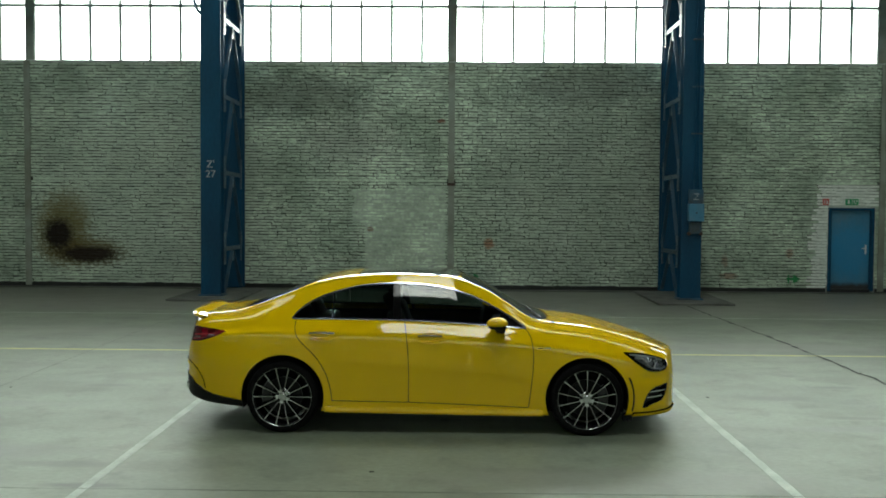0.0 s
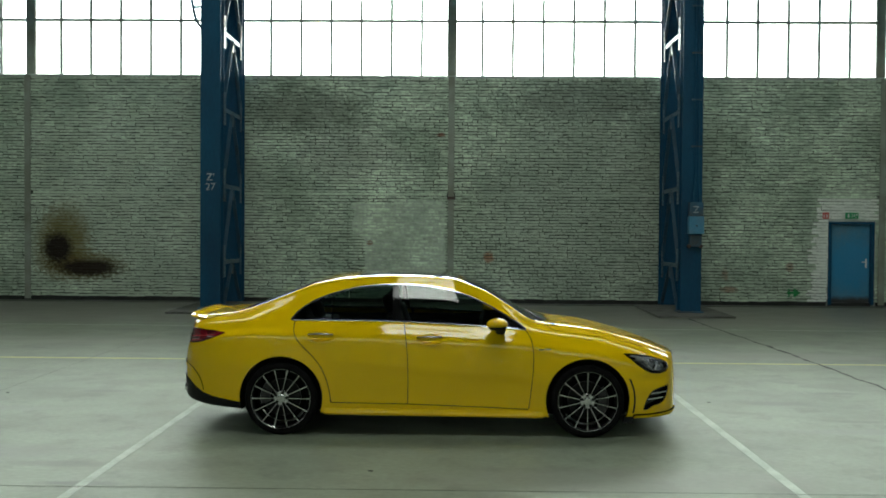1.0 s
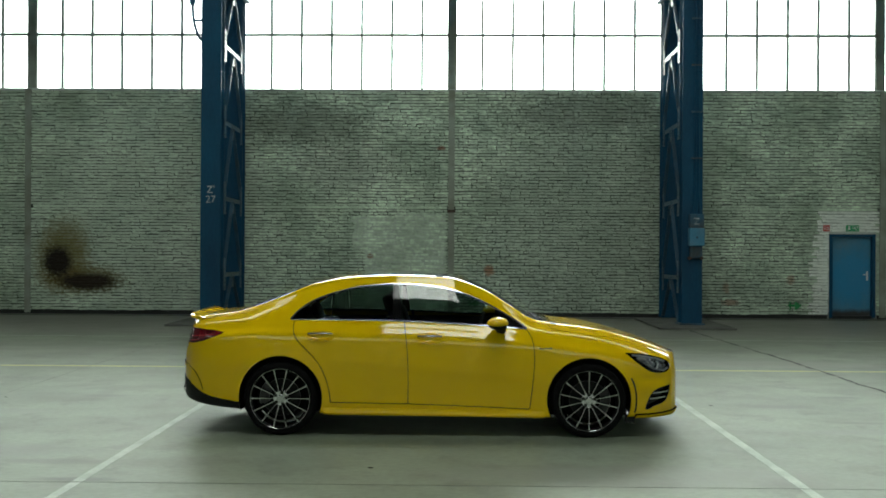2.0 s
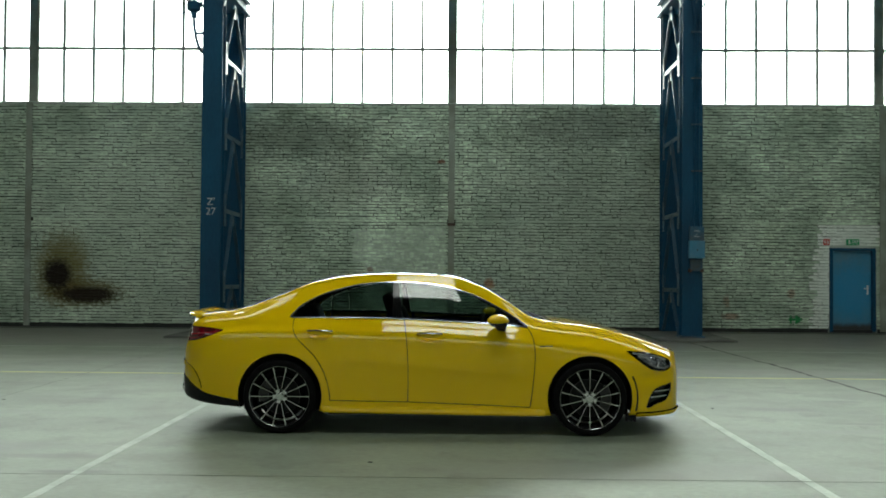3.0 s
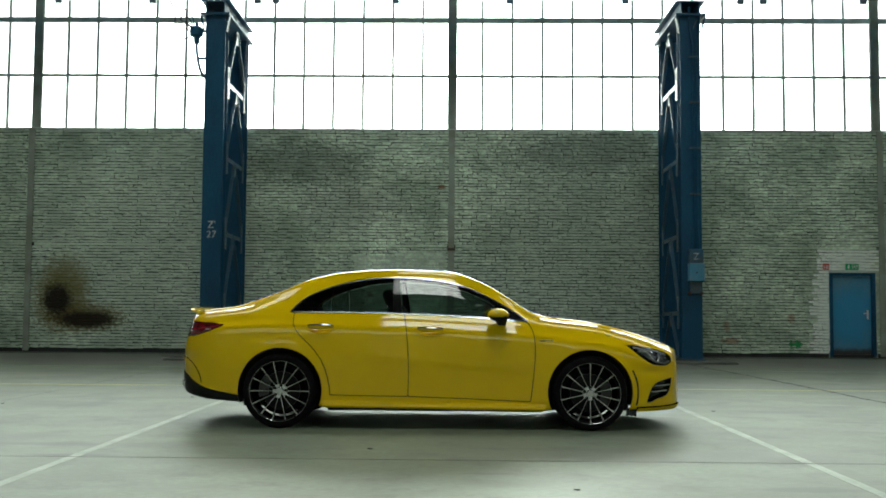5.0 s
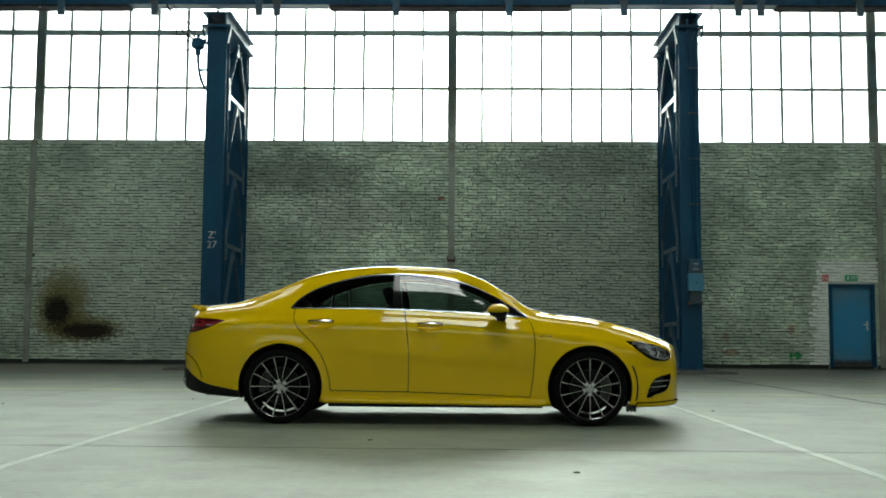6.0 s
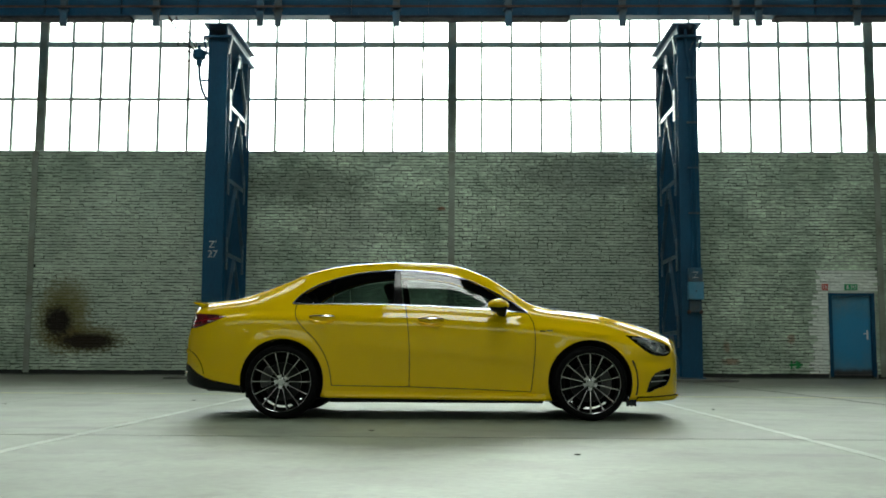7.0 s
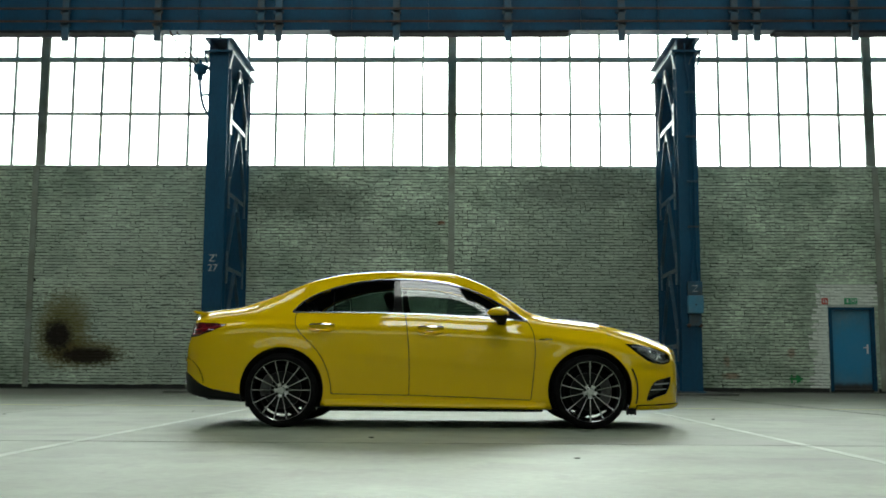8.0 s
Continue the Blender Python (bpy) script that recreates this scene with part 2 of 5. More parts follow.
floor_mat = concrete_floor()
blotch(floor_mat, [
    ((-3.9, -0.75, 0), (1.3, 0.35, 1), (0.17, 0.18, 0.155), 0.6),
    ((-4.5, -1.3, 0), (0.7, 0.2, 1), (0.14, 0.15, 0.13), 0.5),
    # weaker light along the brick wall, painted in as a darker band
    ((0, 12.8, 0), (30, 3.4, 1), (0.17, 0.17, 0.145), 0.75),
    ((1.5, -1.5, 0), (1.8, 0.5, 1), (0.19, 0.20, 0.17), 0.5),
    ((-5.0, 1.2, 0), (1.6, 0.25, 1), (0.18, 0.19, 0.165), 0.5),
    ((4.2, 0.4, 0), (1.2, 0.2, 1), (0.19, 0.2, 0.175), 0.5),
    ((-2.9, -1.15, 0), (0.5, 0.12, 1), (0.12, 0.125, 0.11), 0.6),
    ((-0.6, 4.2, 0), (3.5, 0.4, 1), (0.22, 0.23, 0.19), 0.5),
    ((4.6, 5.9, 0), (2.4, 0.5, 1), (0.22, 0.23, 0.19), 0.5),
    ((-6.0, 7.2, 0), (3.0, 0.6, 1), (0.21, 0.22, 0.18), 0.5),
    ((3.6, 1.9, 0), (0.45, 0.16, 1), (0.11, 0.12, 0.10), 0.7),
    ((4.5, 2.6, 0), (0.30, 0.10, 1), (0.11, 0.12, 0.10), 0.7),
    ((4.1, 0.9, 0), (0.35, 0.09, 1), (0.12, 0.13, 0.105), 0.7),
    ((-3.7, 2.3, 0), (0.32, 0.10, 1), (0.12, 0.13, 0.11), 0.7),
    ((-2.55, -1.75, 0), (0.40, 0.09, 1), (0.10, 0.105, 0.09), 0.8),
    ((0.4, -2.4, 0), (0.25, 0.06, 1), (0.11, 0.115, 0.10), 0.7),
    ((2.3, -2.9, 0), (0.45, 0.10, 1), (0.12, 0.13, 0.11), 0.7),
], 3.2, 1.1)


# ---- mesh helpers ----
def mesh_object(name, bm, material, parent=None, smooth=None):
    me = bpy.data.meshes.new(name)
    bmesh.ops.recalc_face_normals(bm, faces=bm.faces)
    if smooth is not None:
        for f in bm.faces:
            f.smooth = True
        for e in bm.edges:
            e.smooth = len(e.link_faces) == 2 and e.calc_face_angle(0) < radians(smooth)
    bm.to_mesh(me)
    bm.free()
    me.materials.append(material)
    ob = new(name, me)
    ob.parent = parent
    return ob


def part(name, bm, material, parent, label="", smooth=None):
    return tagged(mesh_object(name, bm, material, parent, smooth), label)


def box(bm, x0, x1, y0, y1, z0, z1, bevel=0.0):
    made = bmesh.ops.create_cube(bm, size=1)["verts"]
    bmesh.ops.transform(bm, verts=made, matrix=Matrix.LocRotScale(((x0 + x1) / 2, (y0 + y1) / 2, (z0 + z1) / 2), None, (x1 - x0, y1 - y0, z1 - z0)))
    if bevel:
        edges = list({e for v in made for e in v.link_edges})
        bmesh.ops.bevel(bm, geom=edges, offset=bevel, segments=2, affect="EDGES", profile=0.6)
    return bm


def beam(bm, a, b, w, d, up=(0, 0, 1)):
    """A straight flat bar from a to b, w wide and d thick."""
    a, b = Vector(a), Vector(b)
    axis = (b - a).normalized()
    side = axis.cross(Vector(up)).normalized()
    other = side.cross(axis)
    rows = [[bm.verts.new(p + side * sx * w / 2 + other * sy * d / 2) for sx, sy in ((-1, -1), (1, -1), (1, 1), (-1, 1))] for p in (a, b)]
    for i in range(4):
        bm.faces.new((rows[0][i], rows[0][(i + 1) % 4], rows[1][(i + 1) % 4], rows[1][i]))
    bm.faces.new(rows[0])
    bm.faces.new(rows[1])
    return bm


def tube(bm, points, r, sides=8):
    """A round bar or cable along points."""
    pts = [Vector(p) for p in points]
    rings = []
    ref = Vector((0.3, 0.2, 1)).normalized()
    for i, p in enumerate(pts):
        axis = (pts[min(i + 1, len(pts) - 1)] - pts[max(i - 1, 0)]).normalized()
        u = axis.cross(ref if abs(axis.dot(ref)) < 0.95 else Vector((1, 0, 0))).normalized()
        w = axis.cross(u)
        rings.append([bm.verts.new(p + (u * math.cos(a) + w * math.sin(a)) * r) for a in [2 * math.pi * k / sides for k in range(sides)]])
    for a, b in zip(rings, rings[1:]):
        for k in range(sides):
            bm.faces.new((a[k], a[(k + 1) % sides], b[(k + 1) % sides], b[k]))
    bm.faces.new(rings[0])
    bm.faces.new(rings[-1])
    return bm


def lathe(bm, profile, sides=48, axis="Y"):
    """Turns a profile of (radius, place along the axis) round the axis."""
    rings = []
    for r, h in profile:
        ring = []
        for k in range(sides):
            a = 2 * math.pi * k / sides
            c, s = r * math.cos(a), r * math.sin(a)
            ring.append(bm.verts.new((c, h, s) if axis == "Y" else (c, s, h) if axis == "Z" else (h, c, s)))
        rings.append(ring)
    for a, b in zip(rings, rings[1:]):
        for k in range(sides):
            bm.faces.new((a[k], a[(k + 1) % sides], b[(k + 1) % sides], b[k]))
    return bm


def thing(name, label, category, m=None, group="", kind=""):
    ob = new(name)
    if m is not None:
        ob.matrix_world = m
    return tagged(ob, label, category, group, kind)


# ---- the hall ----
bm = bmesh.new()
box(bm, -HALL_X, HALL_X, FRONT_Y, 16.5, -0.3, 0.0)
tagged(mesh_object("floor", bm, floor_mat), "worn grey concrete hall floor with scuffs and streaks", "floor", kind="structure")

bm = bmesh.new()
WALL_PIECES = [(-HALL_X, 9.06), (10.16, HALL_X)]
for x0, x1 in WALL_PIECES:
    box(bm, x0, x1, BRICK_Y, BRICK_Y + 0.38, 0, SILL_Z - 0.05)
box(bm, 9.06, 10.16, BRICK_Y, BRICK_Y + 0.38, 2.05, SILL_Z - 0.05)
box(bm, -HALL_X, HALL_X, BRICK_Y, BRICK_Y + 0.38, HEAD_Z, ROOF_Z)
wall_north = tagged(mesh_object("wall_north", bm, mortar), "old whitewashed brick wall with dark joints under windows", "wall", kind="structure")
bm = bmesh.new()
box(bm, 8.9, 10.3, BRICK_Y + 0.45, BRICK_Y + 0.5, 0, 2.3)
tagged(mesh_object("wall_behind_door", bm, plain_wall), "plain grey wall closing the doorway behind", "wall", kind="structure")
for name, x0, x1 in (("wall_west", -HALL_X - 0.3, -HALL_X), ("wall_east", HALL_X, HALL_X + 0.3)):
    bm = bmesh.new()
    box(bm, x0, x1, FRONT_Y, 16.5, 0, ROOF_Z)
    tagged(mesh_object(name, bm, plain_wall), "plain grey end wall of the hall", "wall", kind="structure")
bm = bmesh.new()
box(bm, -HALL_X, HALL_X, FRONT_Y - 0.3, FRONT_Y, 0, SOUTH_LOW)
box(bm, -HALL_X, HALL_X, FRONT_Y - 0.3, FRONT_Y, SOUTH_TOP, ROOF_Z)
tagged(mesh_object("wall_south", bm, plain_wall), "plain grey long wall with a window band", "wall", kind="structure")
bm = bmesh.new()
for i in range(-14, 15):
    box(bm, i * 1.5 - 0.04, i * 1.5 + 0.04, FRONT_Y - 0.2, FRONT_Y - 0.08, SOUTH_LOW, SOUTH_TOP)
for z in (6.15, 7.25):
    box(bm, -HALL_X, HALL_X, FRONT_Y - 0.19, FRONT_Y - 0.09, z - 0.05, z + 0.05)
tagged(mesh_object("window_south", bm, bar_metal), "steel glazing bars of the opposite window band", "window", kind="structure")
bm = bmesh.new()
box(bm, -HALL_X, HALL_X, FRONT_Y - 0.075, FRONT_Y - 0.07, SOUTH_LOW, SOUTH_TOP)
tagged(mesh_object("window_south_glazing", bm, dimming_glass), "unseen tinted glazing that dims the opposite window band", "window", kind="structure")
bm = bmesh.new()
for y0, y1 in ((FRONT_Y, ROOF_Y[0]), (ROOF_Y[1], FILL_STRIP[2]), (FILL_STRIP[3], 16.5)):
    box(bm, -HALL_X, HALL_X, y0, y1, ROOF_Z, ROOF_Z + 0.2)
for x0, x1 in ((-HALL_X, FILL_STRIP[0]), (FILL_STRIP[1], HALL_X)):
    box(bm, x0, x1, FILL_STRIP[2], FILL_STRIP[3], ROOF_Z, ROOF_Z + 0.2)
for k in range(17):
    box(bm, FILL_STRIP[0] + 1.5 * k - 0.04, FILL_STRIP[0] + 1.5 * k + 0.04, FILL_STRIP[2], FILL_STRIP[3], ROOF_Z, ROOF_Z + 0.1)
edges = [-HALL_X] + [x + s * 1.8 for x in ROOF_LIGHTS for s in (-1, 1)] + [HALL_X]
for x0, x1 in zip(edges[0::2], edges[1::2]):
    box(bm, x0, x1, *ROOF_Y, ROOF_Z, ROOF_Z + 0.2)
for k in range(1, 7):
    box(bm, -HALL_X, HALL_X, ROOF_Y[0] + k * 0.76 - 0.035, ROOF_Y[0] + k * 0.76 + 0.035, ROOF_Z - 0.12, ROOF_Z - 0.004)
for i in range(-2, 3):
    box(bm, i * 10.2 - 4.6, i * 10.2 - 4.3, FRONT_Y, 15.5, ROOF_Z - 0.7, ROOF_Z - 0.13)
tagged(mesh_object("ceiling", bm, roof_steel), "unseen dark sheet roof with light openings, one added, and steel trusses", "ceiling", kind="structure")

# dark tarred base and kerb step along the brick wall
for i, (x0, x1) in enumerate(((-HALL_X, 9.02), (10.2, HALL_X))):
    bm = bmesh.new()
    box(bm, x0, x1, BRICK_Y - 0.025, BRICK_Y - 0.002, 0.012, 0.108, 0.004)
    tagged(mesh_object("baseboard_%d" % (i + 1), bm, tar), "black tarred plinth band at the wall's foot", "plinth", kind="structure")
bm = bmesh.new()
box(bm, -HALL_X, HALL_X, BRICK_Y - 0.32, BRICK_Y - 0.026, 0.002, 0.02, 0.006)
tagged(mesh_object("trim_wall_kerb", bm, footing_mat), "low worn concrete kerb along the wall", "kerb", kind="structure")


# ---- window band ----
POSTS = (-20.6, -10.25, 0.0, 10.3, 20.6)


def window_bay(number, x0, x1):
    """One bay of steel glazing between two posts: sill, transoms, bars and panes."""
    w = thing("window_%d" % number, "tall steel factory window with small clear panes", "window", kind="structure")
    bm = bmesh.new()
    box(bm, x0, x1, BRICK_Y - 0.012, GLASS_Y + 0.08, SILL_Z - 0.03, SILL_Z + 0.015, 0.006)
    part("window_sill", bm, bar_metal, w)
    for z, h in ((MID_Z, 0.032), (TRANSOM_Z, 0.064), (HEAD_Z, 0.05)):
        bm = bmesh.new()
        box(bm, x0, x1, GLASS_Y - 0.05 - h * 0.3, GLASS_Y + 0.03, z - h, z + h, 0.005)
        part("transom", bm, bar_metal, w)
    n = 14
    for k in range(1, n):
        x = x0 + (x1 - x0) * k / n
        bm = bmesh.new()
        box(bm, x - 0.033, x + 0.033, GLASS_Y - 0.04, GLASS_Y + 0.02, SILL_Z + 0.02, HEAD_Z - 0.05)
        part("glazing_bar", bm, bar_metal, w)
    levels = (SILL_Z + 0.02, MID_Z, TRANSOM_Z, HEAD_Z)
    for k in range(n):
        for z0, z1 in zip(levels, levels[1:]):
            xa, xb = x0 + (x1 - x0) * k / n + 0.01, x0 + (x1 - x0) * (k + 1) / n - 0.01
            bm = bmesh.new()
            box(bm, xa, xb, GLASS_Y + 0.021, GLASS_Y + 0.025, z0 + 0.01, z1 - 0.01)
            p = part("pane", bm, pane_glass, w)
            p.visible_shadow = False
    return w


for i, (x0, x1) in enumerate(zip(POSTS, POSTS[1:])):
    window_bay(i + 1, x0 + 0.0, x1 - 0.0)


def wall_post(x, clamp):
    """A slim steel wall post: two flanges and a web, in front of bricks and glazing."""
    p = thing("wall_post", "grey-green riveted steel post against the brick wall", "post", pose(x, 0, 0), "wall posts")
    y = BRICK_Y - 0.10
    bm = bmesh.new()
    box(bm, -0.075, 0.075, y, y + 0.018, 0.05, SILL_Z - 0.02, 0.003)
    part("flange", bm, old_metal, p)
    bm = bmesh.new()
    box(bm, -0.085, 0.085, GLASS_Y - 0.082, GLASS_Y - 0.066, SILL_Z + 0.03, HEAD_Z, 0.003)
    box(bm, -0.115, 0.115, GLASS_Y - 0.064, GLASS_Y + 0.02, SILL_Z + 0.03, HEAD_Z, 0.003)
    part("upper_flange", bm, old_metal, p)
    bm = bmesh.new()
    box(bm, -0.01, 0.01, y + 0.018, BRICK_Y - 0.001, 0.05, SILL_Z - 0.06)
    part("web", bm, old_metal, p)
    for s in (-1, 1):
        bm = bmesh.new()
        tube(bm, [(s * 0.052, y + 0.03, 0.05), (s * 0.052, y + 0.03, SILL_Z - 0.07)], 0.016, 8)
        part("conduit", bm, old_metal, p)
    for z in clamp:
        bm = bmesh.new()
        box(bm, -0.10, 0.10, y - 0.025, y + 0.02, z - 0.035, z + 0.035, 0.006)
        part("clamp", bm, rust_bar, p, "rusty clamp")
    return p


for x in POSTS[1:4]:
    wall_post(x, (2.55,) if x == 0 else ())

# horizontal steel rail in the brickwork
for i, (x0, x1) in enumerate(((-HALL_X, -10.35), (-10.15, -0.1), (0.1, 10.2), (10.4, HALL_X))):
    bm = bmesh.new()
    box(bm, x0, x1, BRICK_Y - 0.024, BRICK_Y - 0.002, 2.602, 2.664, 0.006)
    tagged(mesh_object("trim_wall_rail_%d" % (i + 1), bm, brick_paint), "narrow painted rail let into the brickwork", "rail", kind="structure")

# ---- thin render patch, door and signs ----
bm = bmesh.new()
nx, nz = 26, 34
grid = {}
for i in range(nx + 1):
    for k in range(nz + 1):
        u, v = i / nx, k / nz
        x, z = -2.15 + 2.02 * u, 0.13 + 2.35 * v
        if i == 0:
            x += 0.16 * noise.noise((z * 2.1, 3.0, 0)) + (0.22 if z < 1.6 else -0.25)
        if k == nz:
            z += 0.06 * noise.noise((x * 3.0, 9.0, 0)) - (0.22 if x < -1.3 else 0.0)
        y = BRICK_Y - 0.017 + 0.005 * noise.noise((x * 3, z * 9, 2)) + (0.004 if k % 4 == 0 else 0)
        grid[i, k] = bm.verts.new((x, y, z))
for i in range(nx):
    for k in range(nz):
        bm.faces.new((grid[i, k], grid[i + 1, k], grid[i + 1, k + 1], grid[i, k + 1]))
edge = bmesh.ops.extrude_edge_only(bm, edges=[e for e in bm.edges if e.is_boundary])["geom"]
bmesh.ops.translate(bm, verts=[g for g in edge if isinstance(g, bmesh.types.BMVert)], vec=(0, 0.03, 0))
tagged(mesh_object("wall_render_patch", bm, patch_render, None, 40), "pale cement-rendered patch on the brick wall", "render patch", kind="structure")


def steel_door():
    d = thing("door_1", "closed blue-painted steel door with a worn foot", "door", pose(9.61, BRICK_Y, 0), kind="structure")
    bm = bmesh.new()
    box(bm, -0.55, -0.47, -0.03, 0.12, 0.05, 2.05, 0.006)
    box(bm, 0.47, 0.55, -0.03, 0.12, 0.05, 2.05, 0.006)
    box(bm, -0.47, 0.47, -0.03, 0.12, 1.98, 2.05, 0.006)
    part("door_frame", bm, blue_steel, d)
    bm = bmesh.new()
    box(bm, -0.465, 0.465, 0.06, 0.105, 0.10, 1.975, 0.008)
    leaf = part("door_leaf", bm, door_blue, d)
    bm = bmesh.new()
    box(bm, 0.36, 0.40, 0.045, 0.06, 0.94, 1.16, 0.006)
    tube(bm, [(0.38, 0.05, 1.08), (0.38, 0.005, 1.08), (0.27, 0.0, 1.08)], 0.011)
    part("door_handle", bm, sign_white, leaf, "grey metal lever handle")
    for z in (0.4, 1.1, 1.75):
        bm = bmesh.new()
        tube(bm, [(-0.468, 0.05, z - 0.06), (-0.468, 0.05, z + 0.06)], 0.012)
        part("hinge", bm, blue_dirty, leaf)
    bm = bmesh.new()
    box(bm, -0.47, 0.47, -0.02, 0.3, 0.0, 0.09, 0.005)
    part("threshold", bm, tar, d)
    return d


steel_door()


def flat_sign(name, label, x, z, w, h, material, marks):
    s = thing(name, label, "sign", pose(x, BRICK_Y - 0.048, z))
    bm = bmesh.new()
    box(bm, -w / 2, w / 2, 0, 0.012, -h / 2, h / 2, 0.002)
    part("plate", bm, material, s)
    for x0, x1, z0, z1 in marks:
        bm = bmesh.new()
        box(bm, x0, x1, -0.003, 0.001, z0, z1)
        part("mark", bm, sign_white, s, "white pictogram mark")


flat_sign("exit_sign", "green emergency exit sign above the blue door", 9.6, 2.19, 0.31, 0.15, sign_green,
          [(-0.10, -0.06, -0.01, 0.05), (-0.12, -0.04, -0.03, -0.01), (-0.09, -0.07, -0.05, -0.03), (0.0, 0.012, -0.06, 0.06), (0.04, 0.07, -0.02, 0.04), (0.07, 0.11, -0.05, -0.03), (0.10, 0.13, 0.0, 0.05)])
flat_sign("fire_sign", "small red fire equipment sign on white brick", 8.98, 2.19, 0.15, 0.15, sign_red,
          [(-0.05, -0.025, -0.045, 0.02), (-0.05, -0.025, 0.03, 0.05), (0.005, 0.02, -0.05, 0.05), (0.03, 0.05, -0.05, 0.03)])

# green arrow sprayed low on the bricks
for ax, az, s in ((8.24, 0.33, 1.0), (0.55, 0.33, 0.8)):
    bm = bmesh.new()
    for x0, x1, z0, z1 in ((-0.16, 0.0, -0.03, 0.03), (-0.13, -0.09, -0.10, 0.10), (0.0, 0.05, -0.10, 0.10), (0.05, 0.10, -0.065, 0.065), (0.10, 0.15, -0.03, 0.03)):
        box(bm, ax + x0 * s, ax + x1 * s, BRICK_Y - 0.041, BRICK_Y - 0.022, az + z0 * s, az + z1 * s)
    tagged(mesh_object("spray_mark", bm, spray_green), "bright green sprayed arrow mark on brick wall", "paint mark", "", "sprayed marks")


# ---- columns ----
def stencil(text, x, y, z, size, parent):
    cu = bpy.data.curves.new("stencil", "FONT")
    cu.body, cu.size, cu.extrude, cu.align_x = text, size, 0.001, "CENTER"
    tmp = new("stencil_source", cu)
    me = bpy.data.meshes.new_from_object(tmp.evaluated_get(bpy.context.evaluated_depsgraph_get()))
    bpy.data.objects.remove(tmp)
    me.materials.clear()
    me.materials.append(chalk)
    ob = new("stencil_number", me)
    ob.parent = parent
    ob.matrix_basis = pose(x, y, z, 90, 0, 0)
    return tagged(ob, "pale hand-painted characters")


COL_TOP = 7.52


def crane_column(x, side, label):
    """A laced steel column: a broad front leg, a slim rear leg and bracing between, on a concrete foot.
    side: +1 where the laced face looks to +x."""
    c = thing("crane_column", label, "steel column", pose(x, 0, 0), "crane columns")
    yf, yb, hw = 12.95, 15.00, 0.22
    # front leg: an I-section with a broad outer flange and a web
    bm = bmesh.new()
    box(bm, -hw, hw, yf, yf + 0.022, 0.06, COL_TOP, 0.003)
    part("front_flange", bm, blue_steel, c)
    bm = bmesh.new()
    box(bm, -0.012, 0.012, yf + 0.022, yf + 0.30, 0.06, COL_TOP)
    part("front_web", bm, blue_steel, c)
    bm = bmesh.new()
    box(bm, -hw, hw, yf + 0.30, yf + 0.322, 0.06, COL_TOP, 0.003)
    part("inner_flange", bm, blue_steel, c)
    # rear leg
    bm = bmesh.new()
    for y in (yb, yb + 0.28):
        box(bm, -hw - 0.025, hw + 0.025, y, y + 0.02, 0.06, COL_TOP, 0.003)
    box(bm, -0.012, 0.012, yb + 0.02, yb + 0.28, 0.06, COL_TOP)
    part("rear_leg", bm, blue_steel, c)
    # lacing on both faces: struts, inverted V bars and gussets
    lo, step = 1.05, 1.68
    for s in (side, -side):
        xs = s * (hw - 0.012)
        for k in range(5):
            z = lo + k * step
            if z < COL_TOP - 0.05:
                bm = bmesh.new()
                beam(bm, (xs, yf + 0.30, z), (xs, yb + 0.05, z - 0.02), 0.012, 0.09)
                part("strut", bm, laced_steel, c)
                for y in (yf + 0.36, yb - 0.02):
                    bm = bmesh.new()
                    box(bm, xs - 0.012 + s * 0.012, xs + 0.012 + s * 0.012, y - 0.09, y + 0.09, z - 0.34, z + 0.36, 0.003)
                    for r in range(7):
                        for q in (-0.045, 0.045):
                            bmesh.ops.create_icosphere(bm, subdivisions=1, radius=0.014, matrix=Matrix.Translation((xs + s * 0.026, y + q, z - 0.28 + r * 0.1)))
                    part("gusset", bm, laced_steel, c, "riveted gusset plate")
            top = min(z - 0.05, COL_TOP - 0.1)
            bot = max(z - step + 0.12, 0.08)
            apex = (yf + yb) / 2 + 0.15
            if top - bot > 0.3:
                for y in (yf + 0.34, yb + 0.02):
                    bm = bmesh.new()
                    beam(bm, (xs, y, bot), (xs, apex + (0.03 if y > apex else -0.03), top), 0.014, 0.075, (1, 0, 0))
                    part("lacing_bar", bm, laced_steel, c)
                bm = bmesh.new()
                box(bm, xs - 0.008 + s * 0.010, xs + 0.008 + s * 0.010, apex - 0.09, apex + 0.09, top - 0.25, top + 0.05, 0.003)
                part("gusset", bm, laced_steel, c)
    # head: bracket beam that slopes back under the girder
    bm = bmesh.new()
    box(bm, -hw - 0.10, hw + 0.10, yf - 0.10, yb + 0.45, COL_TOP - 0.001, COL_TOP + 0.05, 0.004)
    box(bm, -hw - 0.10, hw + 0.10, yf - 0.08, yb + 0.43, COL_TOP + 0.30, COL_TOP + 0.34, 0.004)
    for xx in (-hw + 0.02, hw - 0.02):
        box(bm, xx - 0.012, xx + 0.012, yf - 0.06, yb + 0.40, COL_TOP + 0.05, COL_TOP + 0.30)
    part("head_beam", bm, blue_steel, c)
    for s in (-1, 1):
        bm = bmesh.new()
        beam(bm, (s * (hw + 0.02), yf + 0.0, COL_TOP - 0.35), (s * (hw + 0.10), yf - 0.04, COL_TOP), 0.02, 0.14, (0, 1, 0))
        part("bracket", bm, blue_steel, c)
    bm = bmesh.new()
    box(bm, -hw - 0.05, hw + 0.05, yf - 0.06, yf + 0.38, 0.045, 0.075, 0.004)
    part("base_plate", bm, blue_dirty, c)
    return c


